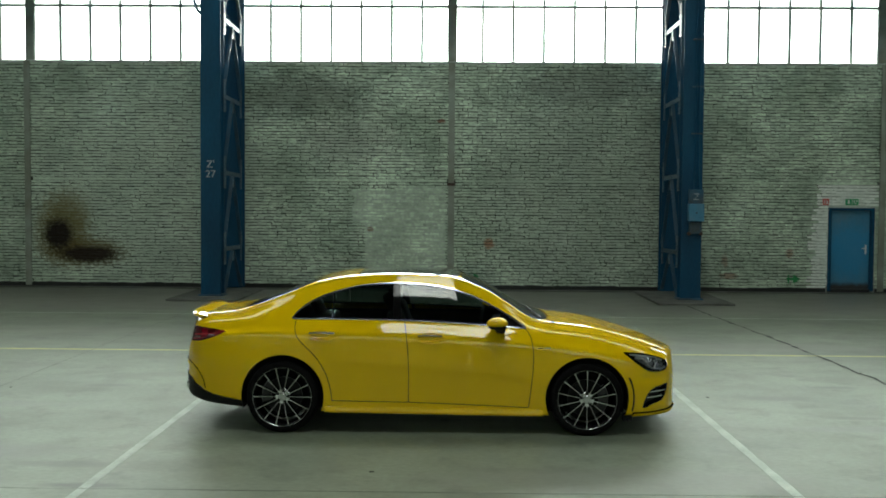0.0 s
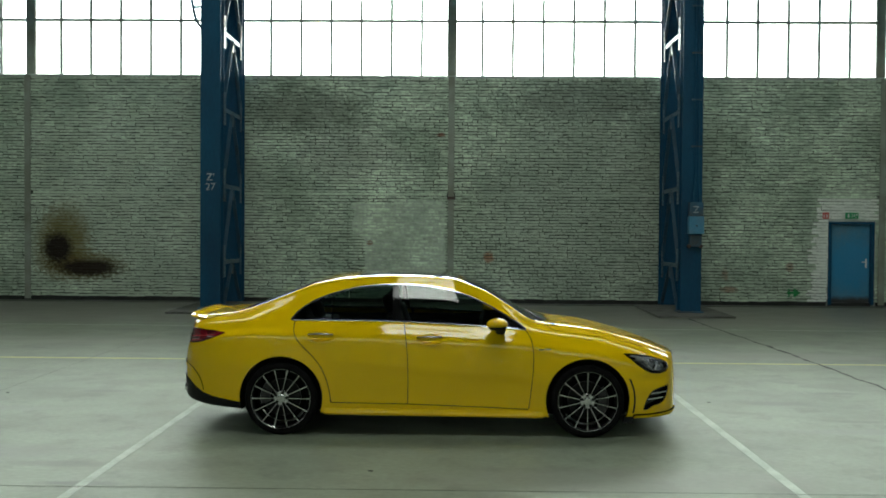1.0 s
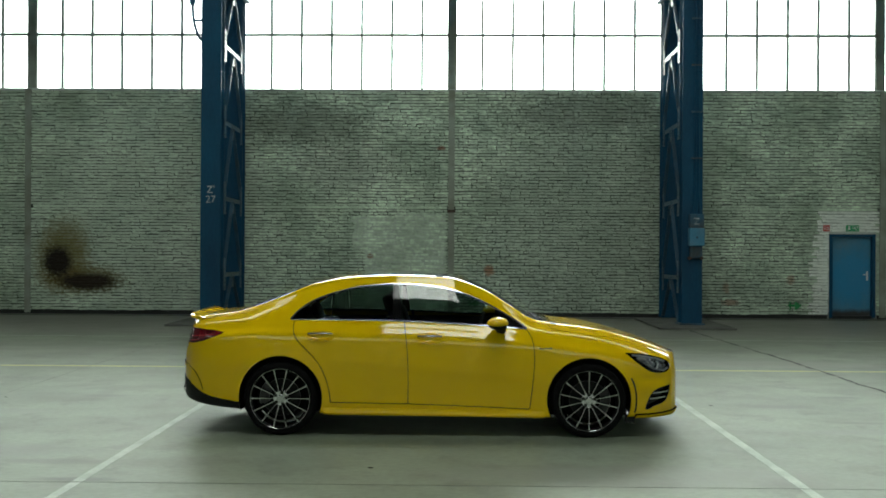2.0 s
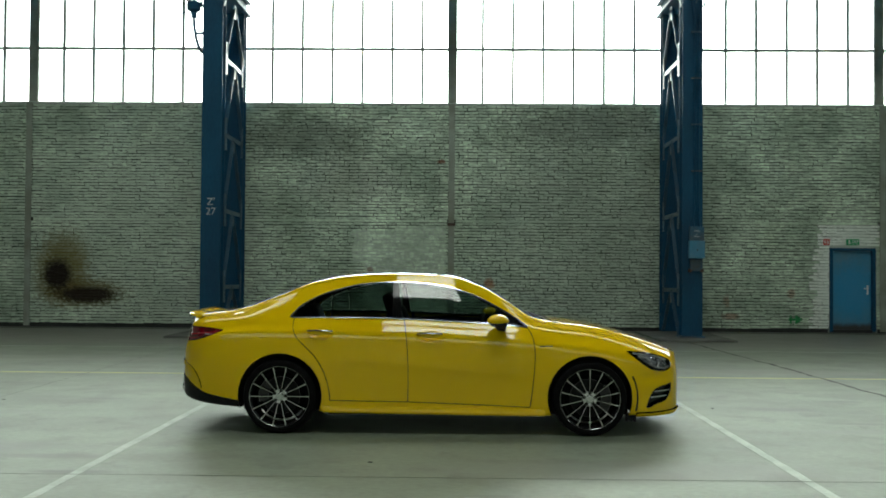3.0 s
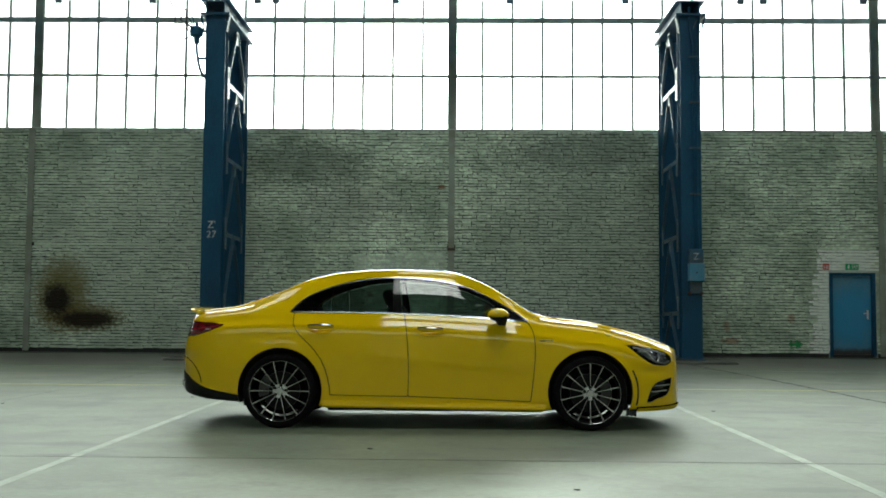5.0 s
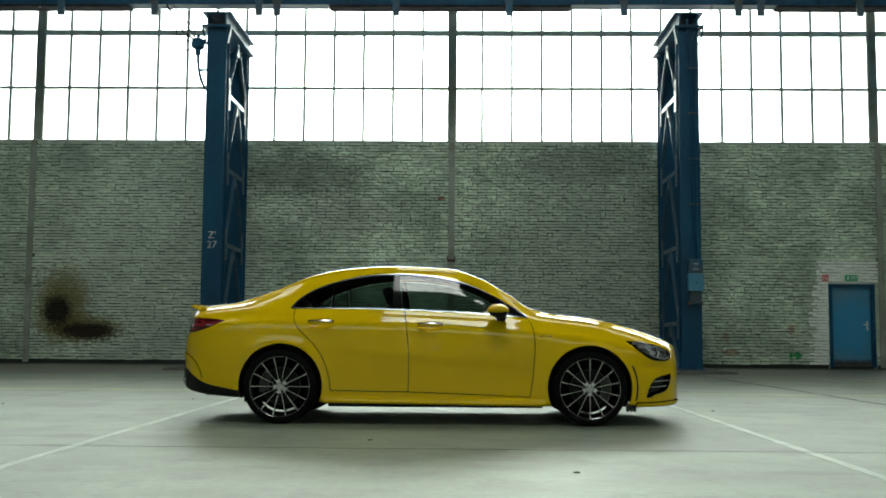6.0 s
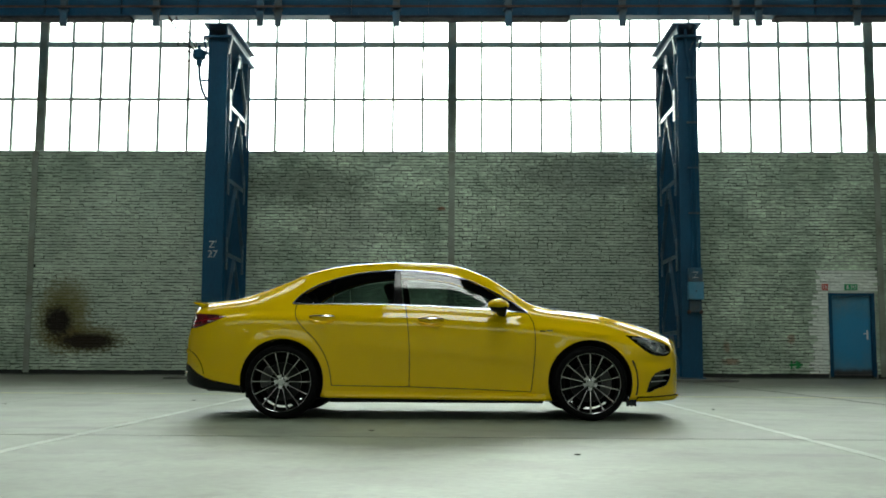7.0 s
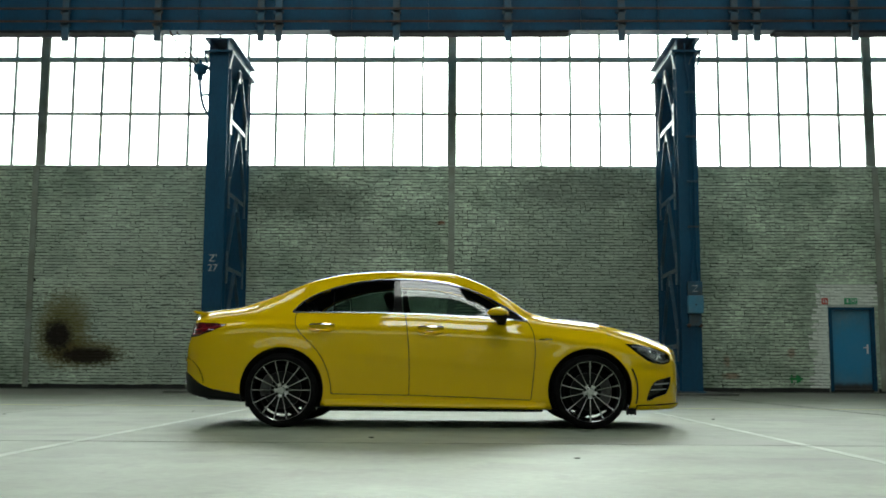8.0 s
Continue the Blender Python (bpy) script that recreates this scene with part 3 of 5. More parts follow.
col_w = crane_column(-5.19, 1, "blue riveted lattice steel column with stencilled characters")
stencil("Z'", 0.0, 12.945, 2.83, 0.22, col_w)
stencil("27", 0.0, 12.945, 2.62, 0.22, col_w)
col_e = crane_column(5.20, -1, "blue lattice steel column carrying a switch box and pipes")
for x, cx in ((-5.19, -1), (5.20, 1)):
    bm = bmesh.new()
    box(bm, x - 0.75 if cx < 0 else x - 0.85, x + 0.75, 12.1, 15.2, 0.003, 0.045, 0.012)
    tagged(mesh_object("column_footing", bm, footing_mat), "low concrete footing slab under a steel column", "footing", "", "column footings")


def switch_box():
    s = thing("switch_box", "blue metal switch box hung on the column", "switch box", pose(5.27, 12.95, 1.92))
    bm = bmesh.new()
    box(bm, -0.165, 0.165, -0.17, -0.002, -0.18, 0.20, 0.012)
    part("case", bm, door_blue, s)
    bm = bmesh.new()
    box(bm, -0.15, 0.15, -0.15, -0.002, 0.205, 0.50, 0.012)
    part("terminal_case", bm, blue_dirty, s, "dark grey-blue upper case")
    bm = bmesh.new()
    box(bm, -0.13, 0.13, -0.10, -0.002, -0.45, -0.20, 0.01)
    part("fuse_tray", bm, blue_dirty, s)
    for x in (-0.13, 0.12):
        bm = bmesh.new()
        lathe(bm, [(0.001, -0.11), (0.035, -0.11), (0.04, -0.06), (0.04, -0.003)], 14)
        bmesh.ops.translate(bm, verts=bm.verts, vec=(x, 0, -0.44))
        part("cable_gland", bm, rust_bar, s, "rust-red cable gland", 40)
    bm = bmesh.new()
    lathe(bm, [(0.001, -0.19), (0.016, -0.188), (0.018, -0.17)], 12)
    part("knob", bm, tar, s)
    bm = bmesh.new()
    box(bm, -0.07, 0.05, -0.156, -0.151, 0.40, 0.415)
    beam(bm, (0.04, -0.153, 0.405), (-0.05, -0.153, 0.29), 0.006, 0.016, (0, 1, 0))
    box(bm, -0.07, 0.05, -0.156, -0.151, 0.28, 0.295)
    part("chalk_mark", bm, chalk, s, "pale painted mark")
    for x in (-0.06, 0.07):
        bm = bmesh.new()
        tube(bm, [(x, -0.06, 0.5), (x, -0.05, 0.7), (x * 0.5 + 0.01, -0.05, 1.0), (x * 0.5 + 0.01, -0.05, 4.9), (x * 1.6, -0.05, 5.3), (x * 1.6, -0.03, 5.8)], 0.022)
        part("conduit", bm, blue_steel, s)
    for z in (1.7, 2.7, 3.7, 4.7):
        bm = bmesh.new()
        box(bm, -0.10, 0.12, -0.08, -0.002, z - 0.015, z + 0.015, 0.004)
        part("pipe_clip", bm, blue_dirty, s)


switch_box()


def cable_box():
    """Junction box with loose cables on the outer side of the other column."""
    s = thing("cable_box", "small blue junction box with dangling cables", "junction box", pose(-5.62, 13.0, 7.15))
    bm = bmesh.new()
    lathe(bm, [(0.001, -0.24), (0.06, -0.24), (0.07, -0.12), (0.14, -0.07), (0.15, 0.09), (0.10, 0.13), (0.04, 0.15), (0.035, 0.22), (0.001, 0.22)], 16, "Z")
    part("case", bm, blue_steel, s, "", 40)
    bm = bmesh.new()
    box(bm, 0.08, 0.24, -0.02, 0.02, 0.0, 0.06, 0.004)
    part("arm", bm, blue_steel, s)
    bm = bmesh.new()
    box(bm, 0.05, 0.24, -0.02, 0.02, -0.60, -0.55, 0.004)
    part("arm", bm, blue_steel, s)
    bm = bmesh.new()
    tube(bm, [(0, 0, -0.2), (0.01, 0, -0.42), (0.05, 0, -0.66), (0.10, 0, -0.84), (0.17, 0, -0.97), (0.25, 0, -1.03)], 0.034)
    part("hose", bm, blue_dirty, s)
    for k in range(5):
        rnd = random.Random(k)
        a, b, c, d = (rnd.uniform(-1, 1) for _ in range(4))
        pts = []
        for i in range(30):
            u = i / 29
            swell = math.sin(math.pi * u)
            pts.append((-0.62 + 0.10 * a + (0.55 - 0.10 * a) * u + swell * (0.12 * b + 0.10 * math.sin(7 * u + 3 * c)), -0.04 * k,
                        0.86 - 0.80 * u ** 0.8 + swell * (0.10 * d + 0.11 * math.cos(7 * u + 3 * c))))
        bm = bmesh.new()
        tube(bm, pts, 0.012, 5)
        part("cable", bm, black_rubber, s, "thin black loose cable")
    bm = bmesh.new()
    tube(bm, [(-0.28 + 0.14 * math.cos(a * 0.5), 0, -0.02 + 0.12 * math.sin(a * 0.5)) for a in range(5, 18)], 0.013, 5)
    part("cable", bm, black_rubber, s)


cable_box()
bm = bmesh.new()
tube(bm, [(5.70, 12.9, 8.02), (5.69, 12.9, 7.90), (5.66, 12.9, 7.76), (5.60, 12.9, 7.64), (5.50, 12.9, 7.53), (5.40, 12.92, 7.46), (5.32, 12.93, 7.40), (5.27, 12.94, 7.25)], 0.016, 6)
tagged(mesh_object("hanging_cable", bm, blue_dirty), "thin cable drooping from girder to column", "cable")


# ---- crane girder ----
def crane_girder():
    g = thing("crane_girder", "dark blue riveted crane runway girder on columns", "crane girder", pose(0, 0, 0))
    y, z0 = 12.85, 8.012
    L = HALL_X - 0.05
    bm = bmesh.new()
    box(bm, -L, L, y + 0.15, y + 0.17, z0 + 0.02, z0 + 1.35)
    part("web", bm, blue_steel, g)
    bm = bmesh.new()
    box(bm, -L, L, y - 0.02, y + 0.34, z0, z0 + 0.022, 0.003)
    box(bm, -L, L, y + 0.135, y + 0.15, z0 + 0.022, z0 + 0.14, 0.003)
    part("bottom_flange", bm, blue_steel, g)
    bm = bmesh.new()
    box(bm, -L, L, y - 0.05, y + 0.37, z0 + 1.35, z0 + 1.39, 0.003)
    part("top_flange", bm, blue_steel, g)
    bm = bmesh.new()
    for xx in range(-110, 111):
        bmesh.ops.create_icosphere(bm, subdivisions=1, radius=0.016, matrix=Matrix.Translation((xx * 0.16, y + 0.132, z0 + 0.085)))
    tagged(part("rivet_row", bm, blue_steel, g), kind="stuff")
    for x0, x1 in ((-17.9, -7.15), (-2.70, 2.62), (7.15, 17.9)):
        bm = bmesh.new()
        box(bm, x0, x1, y - 0.02, y + 0.34, z0 - 0.055, z0 - 0.002, 0.004)
        part("cover_plate", bm, shade_steel, g)
    for k in range(-9, 10):
        bm = bmesh.new()
        box(bm, k * 1.72 - 0.55, k * 1.72 - 0.51, y + 0.03, y + 0.15, z0 + 0.022, z0 + 1.35, 0.003)
        part("stiffener", bm, blue_steel, g)
    for z in (8.18, 8.475):
        bm = bmesh.new()
        box(bm, -L, L, y - 0.14, y - 0.11, z - 0.022, z + 0.022, 0.004)
        part("conductor_rail", bm, rust_bar, g, "rust-brown conductor rail")
    hangers = (-8.62, -6.55, -4.24, -3.84, -1.22, 1.26, 3.77, 6.26, 6.75, 8.9)
    for x in hangers:
        bm = bmesh.new()
        box(bm, x - 0.075, x + 0.075, y - 0.10, y - 0.03, z0 - 0.265, z0 + 1.35, 0.006)
        for z in (8.18, 8.475):
            box(bm, x - 0.12, x + 0.10, y - 0.10, y - 0.02, z - 0.09, z - 0.03, 0.006)
        part("hanger", bm, blue_dirty, g)
    return g


crane_girder()

# ---- floor markings and joints ----
joint_dark = shader("dusty_floor_joint", (0.10, 0.105, 0.09), 0.8, spread=0.3, scale=4, fine=30, bump=0.2, second=(0.19, 0.2, 0.18))


def floor_strip(name, label, category, points, w, material, z, wob=0.0, group=""):
    bm = bmesh.new()
    rows = []
    total = 0
    pts = [Vector((*p, z)) for p in points]
    fine = []
    for a, b in zip(pts, pts[1:]):
        n = max(2, int((b - a).length / 0.12))
        fine += [a.lerp(b, i / n) for i in range(n)]
    fine.append(pts[-1])
    for i, p in enumerate(fine):
        d = (fine[min(i + 1, len(fine) - 1)] - fine[max(i - 1, 0)]).normalized()
        s = Vector((-d.y, d.x, 0))
        off = s * wob * noise.noise(p * 2.3)
        half = w / 2 * (1 + 0.5 * noise.noise(p * 5 + Vector((7, 1, 3))) * (3 * wob / w if wob else 0.35))
        rows.append((bm.verts.new(p + off + s * max(half, w * 0.12)), bm.verts.new(p + off - s * max(half, w * 0.12))))
    for a, b in zip(rows, rows[1:]):
        bm.faces.new((a[0], b[0], b[1], a[1]))
    top = bmesh.ops.extrude_face_region(bm, geom=bm.faces[:])["geom"]
    bmesh.ops.translate(bm, verts=[v for v in top if isinstance(v, bmesh.types.BMVert)], vec=(0, 0, 0.0012))
    return tagged(mesh_object(name, bm, material), label, category, group, "structure")


floor_strip("road_line_1", "worn white painted line across the floor", "floor line", [(-HALL_X, 9.74), (HALL_X, 9.72)], 0.09, line_white, 0.001)
floor_strip("road_line_2", "faded yellow painted line on the floor", "floor line", [(-HALL_X, 5.07), (HALL_X, 5.07)], 0.10, line_yellow, 0.001)
floor_strip("road_line_3", "worn white bay line beside the car", "floor line", [(-2.50, 5.0), (-2.47, -6.5)], 0.075, line_white, 0.001)
floor_strip("road_line_4", "worn white bay line ahead of the car", "floor line", [(2.63, 3.6), (2.65, -6.5)], 0.078, line_white, 0.001)
floor_strip("trim_floor_joint_1", "dark sealed joint between floor slabs", "floor joint", [(-HALL_X, -1.85), (HALL_X, -1.83)], 0.008, joint_dark, 0.0025, 0.006)
floor_strip("trim_floor_joint_2", "dark joint between floor slabs", "floor joint", [(-4.95, 12.0), (-4.9, 3.0), (-4.9, -6)], 0.006, joint_dark, 0.0025, 0.006)
floor_strip("trim_floor_crack_1", "ragged open crack in the floor", "floor crack", [(4.95, 12.0), (4.97, 10.0), (5.14, 6.87), (5.18, 5.0), (5.21, 2.86), (5.25, -1.8), (5.25, -8)], 0.034, tar, 0.0042, 0.05)
for k, (x, y) in enumerate(((-2.96, 3.15), (-4.75, 2.1), (5.2, 3.6), (-0.45, -1.3), (6.0, 1.2), (0.9, -3.0), (-3.0, -3.4), (2.9, 1.9))):
    bm = bmesh.new()
    bmesh.ops.create_icosphere(bm, subdivisions=2, radius=0.014)
    for v in bm.verts:
        v.co *= 1 + 0.5 * noise.noise(v.co * 30 + Vector((k, 0, 0)))
        v.co.z *= 0.25
        v.co.x *= 1.5
    bmesh.ops.translate(bm, verts=bm.verts, vec=(x, y, 0.006))
    tagged(mesh_object("debris_chip", bm, tar), "small dark chip of debris on the floor", "debris", "", "floor debris")


# ---- the car ----
def curve_at(table, x):
    """Smooth value at x of a table of (place, value)."""
    xs, ys = np.array([t[0] for t in table], float), np.array([t[1] for t in table], float)
    d = np.diff(ys) / np.diff(xs)
    m = np.zeros_like(ys)
    m[0], m[-1] = d[0], d[-1]
    for i in range(1, len(xs) - 1):
        if d[i - 1] * d[i] > 0:
            w1, w2 = 2 * (xs[i + 1] - xs[i]) + xs[i] - xs[i - 1], xs[i + 1] - xs[i] + 2 * (xs[i] - xs[i - 1])
            m[i] = (w1 + w2) / (w1 / d[i - 1] + w2 / d[i])
    x = np.clip(x, xs[0], xs[-1])
    i = np.clip(np.searchsorted(xs, x) - 1, 0, len(xs) - 2)
    h = xs[i + 1] - xs[i]
    t = (x - xs[i]) / h
    return (2 * t ** 3 - 3 * t ** 2 + 1) * ys[i] + (t ** 3 - 2 * t ** 2 + t) * h * m[i] + (-2 * t ** 3 + 3 * t ** 2) * ys[i + 1] + (t ** 3 - t ** 2) * h * m[i + 1]


# centre line of roof, bonnet and tail; sill; half width; waist line
TOP = [(-2.375, 0.58), (-2.34, 0.72), (-2.28, 0.90), (-2.235, 1.005), (-2.17, 1.035), (-1.82, 1.085), (-1.60, 1.165), (-1.39, 1.240), (-1.13, 1.335), (-0.81, 1.398), (-0.39, 1.423), (0.09, 1.408),
       (0.41, 1.318), (0.67, 1.172), (0.88, 1.045), (1.03, 1.005), (1.41, 0.958), (1.77, 0.875), (2.06, 0.780), (2.16, 0.742), (2.24, 0.716), (2.285, 0.698), (2.303, 0.65), (2.31, 0.45)]
LOW = [(-2.375, 0.50), (-2.33, 0.36), (-2.25, 0.285), (-1.75, 0.225), (-0.96, 0.185), (0.97, 0.165), (1.72, 0.175), (2.1, 0.185), (2.2, 0.20), (2.27, 0.26), (2.31, 0.40)]
HALF = [(-2.375, 0.05), (-2.36, 0.25), (-2.33, 0.45), (-2.27, 0.62), (-2.18, 0.74), (-2.05, 0.825), (-1.85, 0.882), (-1.6, 0.906), (-1.2, 0.915), (-0.6, 0.908), (0.3, 0.905), (0.9, 0.905), (1.35, 0.912), (1.7, 0.900), (1.9, 0.862), (2.05, 0.780), (2.13, 0.700), (2.185, 0.60), (2.23, 0.48), (2.265, 0.33), (2.292, 0.18), (2.31, 0.04)]
WAIST = [(-2.375, 0.54), (-2.33, 0.66), (-2.27, 0.83), (-2.2, 0.93), (-1.9, 0.985), (-1.5, 1.018), (-1.2, 1.018), (-0.28, 1.006), (0.4, 0.972), (0.8, 0.942), (1.1, 0.905), (1.4, 0.868), (1.75, 0.775), (2.05, 0.672), (2.2, 0.61), (2.27, 0.55), (2.31, 0.42)]
INSET = [(-2.375, 0.86), (-2.2, 0.88), (-1.8, 0.86), (-1.2, 0.875), (0.0, 0.885), (0.9, 0.88), (1.3, 0.875), (1.7, 0.89), (2.31, 0.92)]
RAIL = [(-2.375, 0.75), (-2.0, 0.72), (-1.6, 0.66), (-1.1, 0.645), (-0.3, 0.66), (0.3, 0.665), (0.8, 0.70), (1.1, 0.70), (2.31, 0.75)]


def car_sections():
    ends = [(-2.375, -2.2, 0.011), (-2.2, 2.1, 0.022), (2.1, 2.3101, 0.010)]
    xs = np.concatenate([np.arange(a, b, s) for a, b, s in ends])
    w, zb, zt, zw = curve_at(HALF, xs), curve_at(LOW, xs), curve_at(TOP, xs), curve_at(WAIST, xs)
    zw = np.minimum(zw, zt - 0.02)
    wb = w * curve_at(INSET, xs)
    wr = w * curve_at(RAIL, xs)
    zr = np.maximum(zt - np.interp(xs, [0.85, 1.05], [0.048, 0.046]), zw + 0.62 * (zt - zw))
    h = zw - zb
    mid = 0.55
    rim = np.interp(xs, [0.85, 1.15], [0.90, 0.86])
    crown = zt + np.interp(xs, [-1.9, -1.2, 0.1, 0.8], [0, 0.014, 0.014, 0])
    keys = [
        (w - 0.16 * w, zb + 0.0 * h),
        (w * 0.955, zb + 0.012 * h + 0.006),
        (w * 0.978, zb + 0.10 * h),
        (w * 0.985, zb + 0.28 * h),
        (w * 1.0, zb + 0.52 * h),
        (w * 0.993, zb + 0.71 * h),
        (w * 0.9875, zb + 0.80 * h),
        (w * 0.972, zb + 0.86 * h),
        (w * 0.940 + (wb - w * 0.885), zb + 0.918 * h),
        (wb, zw),
        (wb + (wr - wb) * mid + 0.022 * w, zw + (zr - zw) * mid),
        (wr, zr),
        (wr * rim, zr + (crown - zr) * 0.68),
        (wr * 0.45, zr + (crown - zr) * 0.945),
        (wr * 0.0, crown),
    ]
    Y = np.stack([k[0] for k in keys], 1)
    Z = np.stack([k[1] for k in keys], 1)
    per = 9
    rows_y, rows_z = [], []
    K = len(keys)
    for a in range(K - 1):
        p0, p1, p2, p3 = max(a - 1, 0), a, a + 1, min(a + 2, K - 1)
        for q in range(per + (1 if a == K - 2 else 0)):
            t = q / per
            b = [-0.5 * t + t * t - 0.5 * t ** 3, 1 - 2.5 * t * t + 1.5 * t ** 3, 0.5 * t + 2 * t * t - 1.5 * t ** 3, -0.5 * t * t + 0.5 * t ** 3]
            mirror_y = -Y[:, K - 2] if a == K - 2 else Y[:, p3]
            mirror_z = Z[:, K - 2] if a == K - 2 else Z[:, p3]
            rows_y.append(b[0] * Y[:, p0] + b[1] * Y[:, p1] + b[2] * Y[:, p2] + b[3] * mirror_y)
            rows_z.append(b[0] * Z[:, p0] + b[1] * Z[:, p1] + b[2] * Z[:, p2] + b[3] * mirror_z)
    P = np.stack([np.repeat(xs[:, None], len(rows_y), 1), np.maximum(np.stack(rows_y, 1), 0), np.stack(rows_z, 1)], 2)
    return P


SHELL = car_sections()
# blunt upright nose
SHELL[..., 0] = np.where(SHELL[..., 0] > 2.13, 2.13 + (SHELL[..., 0] - 2.13) * 0.84, SHELL[..., 0])
# feature line rising along the flank to the rear, a hollow under it
under = 0.565 - 0.083 * SHELL[..., 0] - SHELL[..., 2]
flank = np.exp(-(np.maximum(under, 0) / 0.15) ** 2) / (1 + np.exp(-np.clip(under / 0.010, -40, 40))) * np.clip((1.02 - np.abs(SHELL[..., 0] + 0.02)) / 0.3, 0, 1)
SHELL[..., 1] -= 0.006 * flank
# hollows behind the door handles
HANDLES = (("rear_door", -1.012, 0.892), ("front_door", -0.042, 0.874))
for _, hx, hz in HANDLES:
    bowl = np.clip(1 - ((SHELL[..., 0] - hx) / 0.115) ** 2 - ((SHELL[..., 2] - hz + 0.010) / 0.042) ** 2, 0, 1)
    SHELL[..., 1] -= 0.030 * bowl ** 0.8
# scoops in the corners of both bumpers
for cx, cz, rx, rz, deep in ((1.93, 0.515, 0.13, 0.045, 0.020), (-2.22, 0.60, 0.16, 0.05, 0.012)):
    SHELL[..., 1] -= deep * np.exp(-((SHELL[..., 0] - cx) / rx) ** 2 - ((SHELL[..., 2] - cz) / rz) ** 2)
# flared lips round the wheels
for ax in (-1.365, 1.365):
    dist = np.hypot(SHELL[..., 0] - ax, SHELL[..., 2] - 0.335)
    SHELL[..., 1] += np.where(SHELL[..., 2] < 0.85, 0.006 * np.exp(-((dist - 0.375) / 0.075) ** 2), 0)
du, dv = np.gradient(SHELL, axis=0), np.gradient(SHELL, axis=1)
NORM = np.cross(dv, du)
NORM /= np.maximum(np.linalg.norm(NORM, axis=2, keepdims=True), 1e-9)
NORM *= np.where(NORM[..., 1:2] + 0.6 * NORM[..., 2:3] * (SHELL[..., 2:3] > 0.5) < 0, -1, 1)
GV, GN = SHELL.reshape(-1, 3), NORM.reshape(-1, 3)
nu, nv = SHELL.shape[:2]
idx = np.arange(nu * nv).reshape(nu, nv)
q = np.stack([idx[:-1, :-1], idx[1:, :-1], idx[1:, 1:], idx[:-1, 1:]], -1).reshape(-1, 4)
GF = np.concatenate([q[:, [0, 1, 2]], q[:, [0, 2, 3]]])


def smooth_loop(points, rounds=2, hold=()):
    """Rounds off a closed outline, except at the held corners."""
    pts = [(np.array(p, float), i in hold) for i, p in enumerate(points)]
    for _ in range(rounds):
        out = []
        for i, (p, fixed) in enumerate(pts):
            a, b = pts[i - 1][0], pts[(i + 1) % len(pts)][0]
            if fixed:
                out.append((p, True))
            else:
                out += [(p + (a - p) * 0.25, False), (p + (b - p) * 0.25, False)]
        pts = out
    return np.array([p for p, _ in pts])


def inside(loop, pts):
    """Signed distance to a closed outline, positive inside."""
    best = np.full(len(pts), 1e9)
    odd = np.zeros(len(pts), bool)
    for a, b in zip(loop, np.roll(loop, -1, 0)):
        ab = b - a
        t = np.clip(((pts - a) @ ab) / max(ab @ ab, 1e-12), 0, 1)
        best = np.minimum(best, np.linalg.norm(pts - (a + t[:, None] * ab), axis=1))
        cross = (a[1] > pts[:, 1]) != (b[1] > pts[:, 1])
        with np.errstate(divide="ignore", invalid="ignore"):
            xx = a[0] + (pts[:, 1] - a[1]) / (b[1] - a[1]) * ab[0]
        odd ^= cross & (pts[:, 0] < xx)
    return np.where(odd, best, -best)


def clip(V, N, F, field):
    """Cuts a triangle mesh where the field goes below zero."""
    s = field[F] > 0
    n = s.sum(1)
    V, N, kept = list(V), list(N), [tuple(f) for f in F[n == 3]]
    fresh = {}

    def cut(a, b):
        key = (min(a, b), max(a, b))
        if key not in fresh:
            t = field[a] / (field[a] - field[b])
            V.append(V[a] + (V[b] - V[a]) * t)
            N.append(N[a] + (N[b] - N[a]) * t)
            fresh[key] = len(V) - 1
        return fresh[key]

    for f in F[(n > 0) & (n < 3)]:
        poly = []
        for a, b in ((f[0], f[1]), (f[1], f[2]), (f[2], f[0])):
            if field[a] > 0:
                poly.append(a)
            if (field[a] > 0) != (field[b] > 0):
                poly.append(cut(a, b))
        kept += [(poly[0], poly[i], poly[i + 1]) for i in range(1, len(poly) - 1)]
    return np.array(V), np.array(N), np.array(kept, int).reshape(-1, 3)


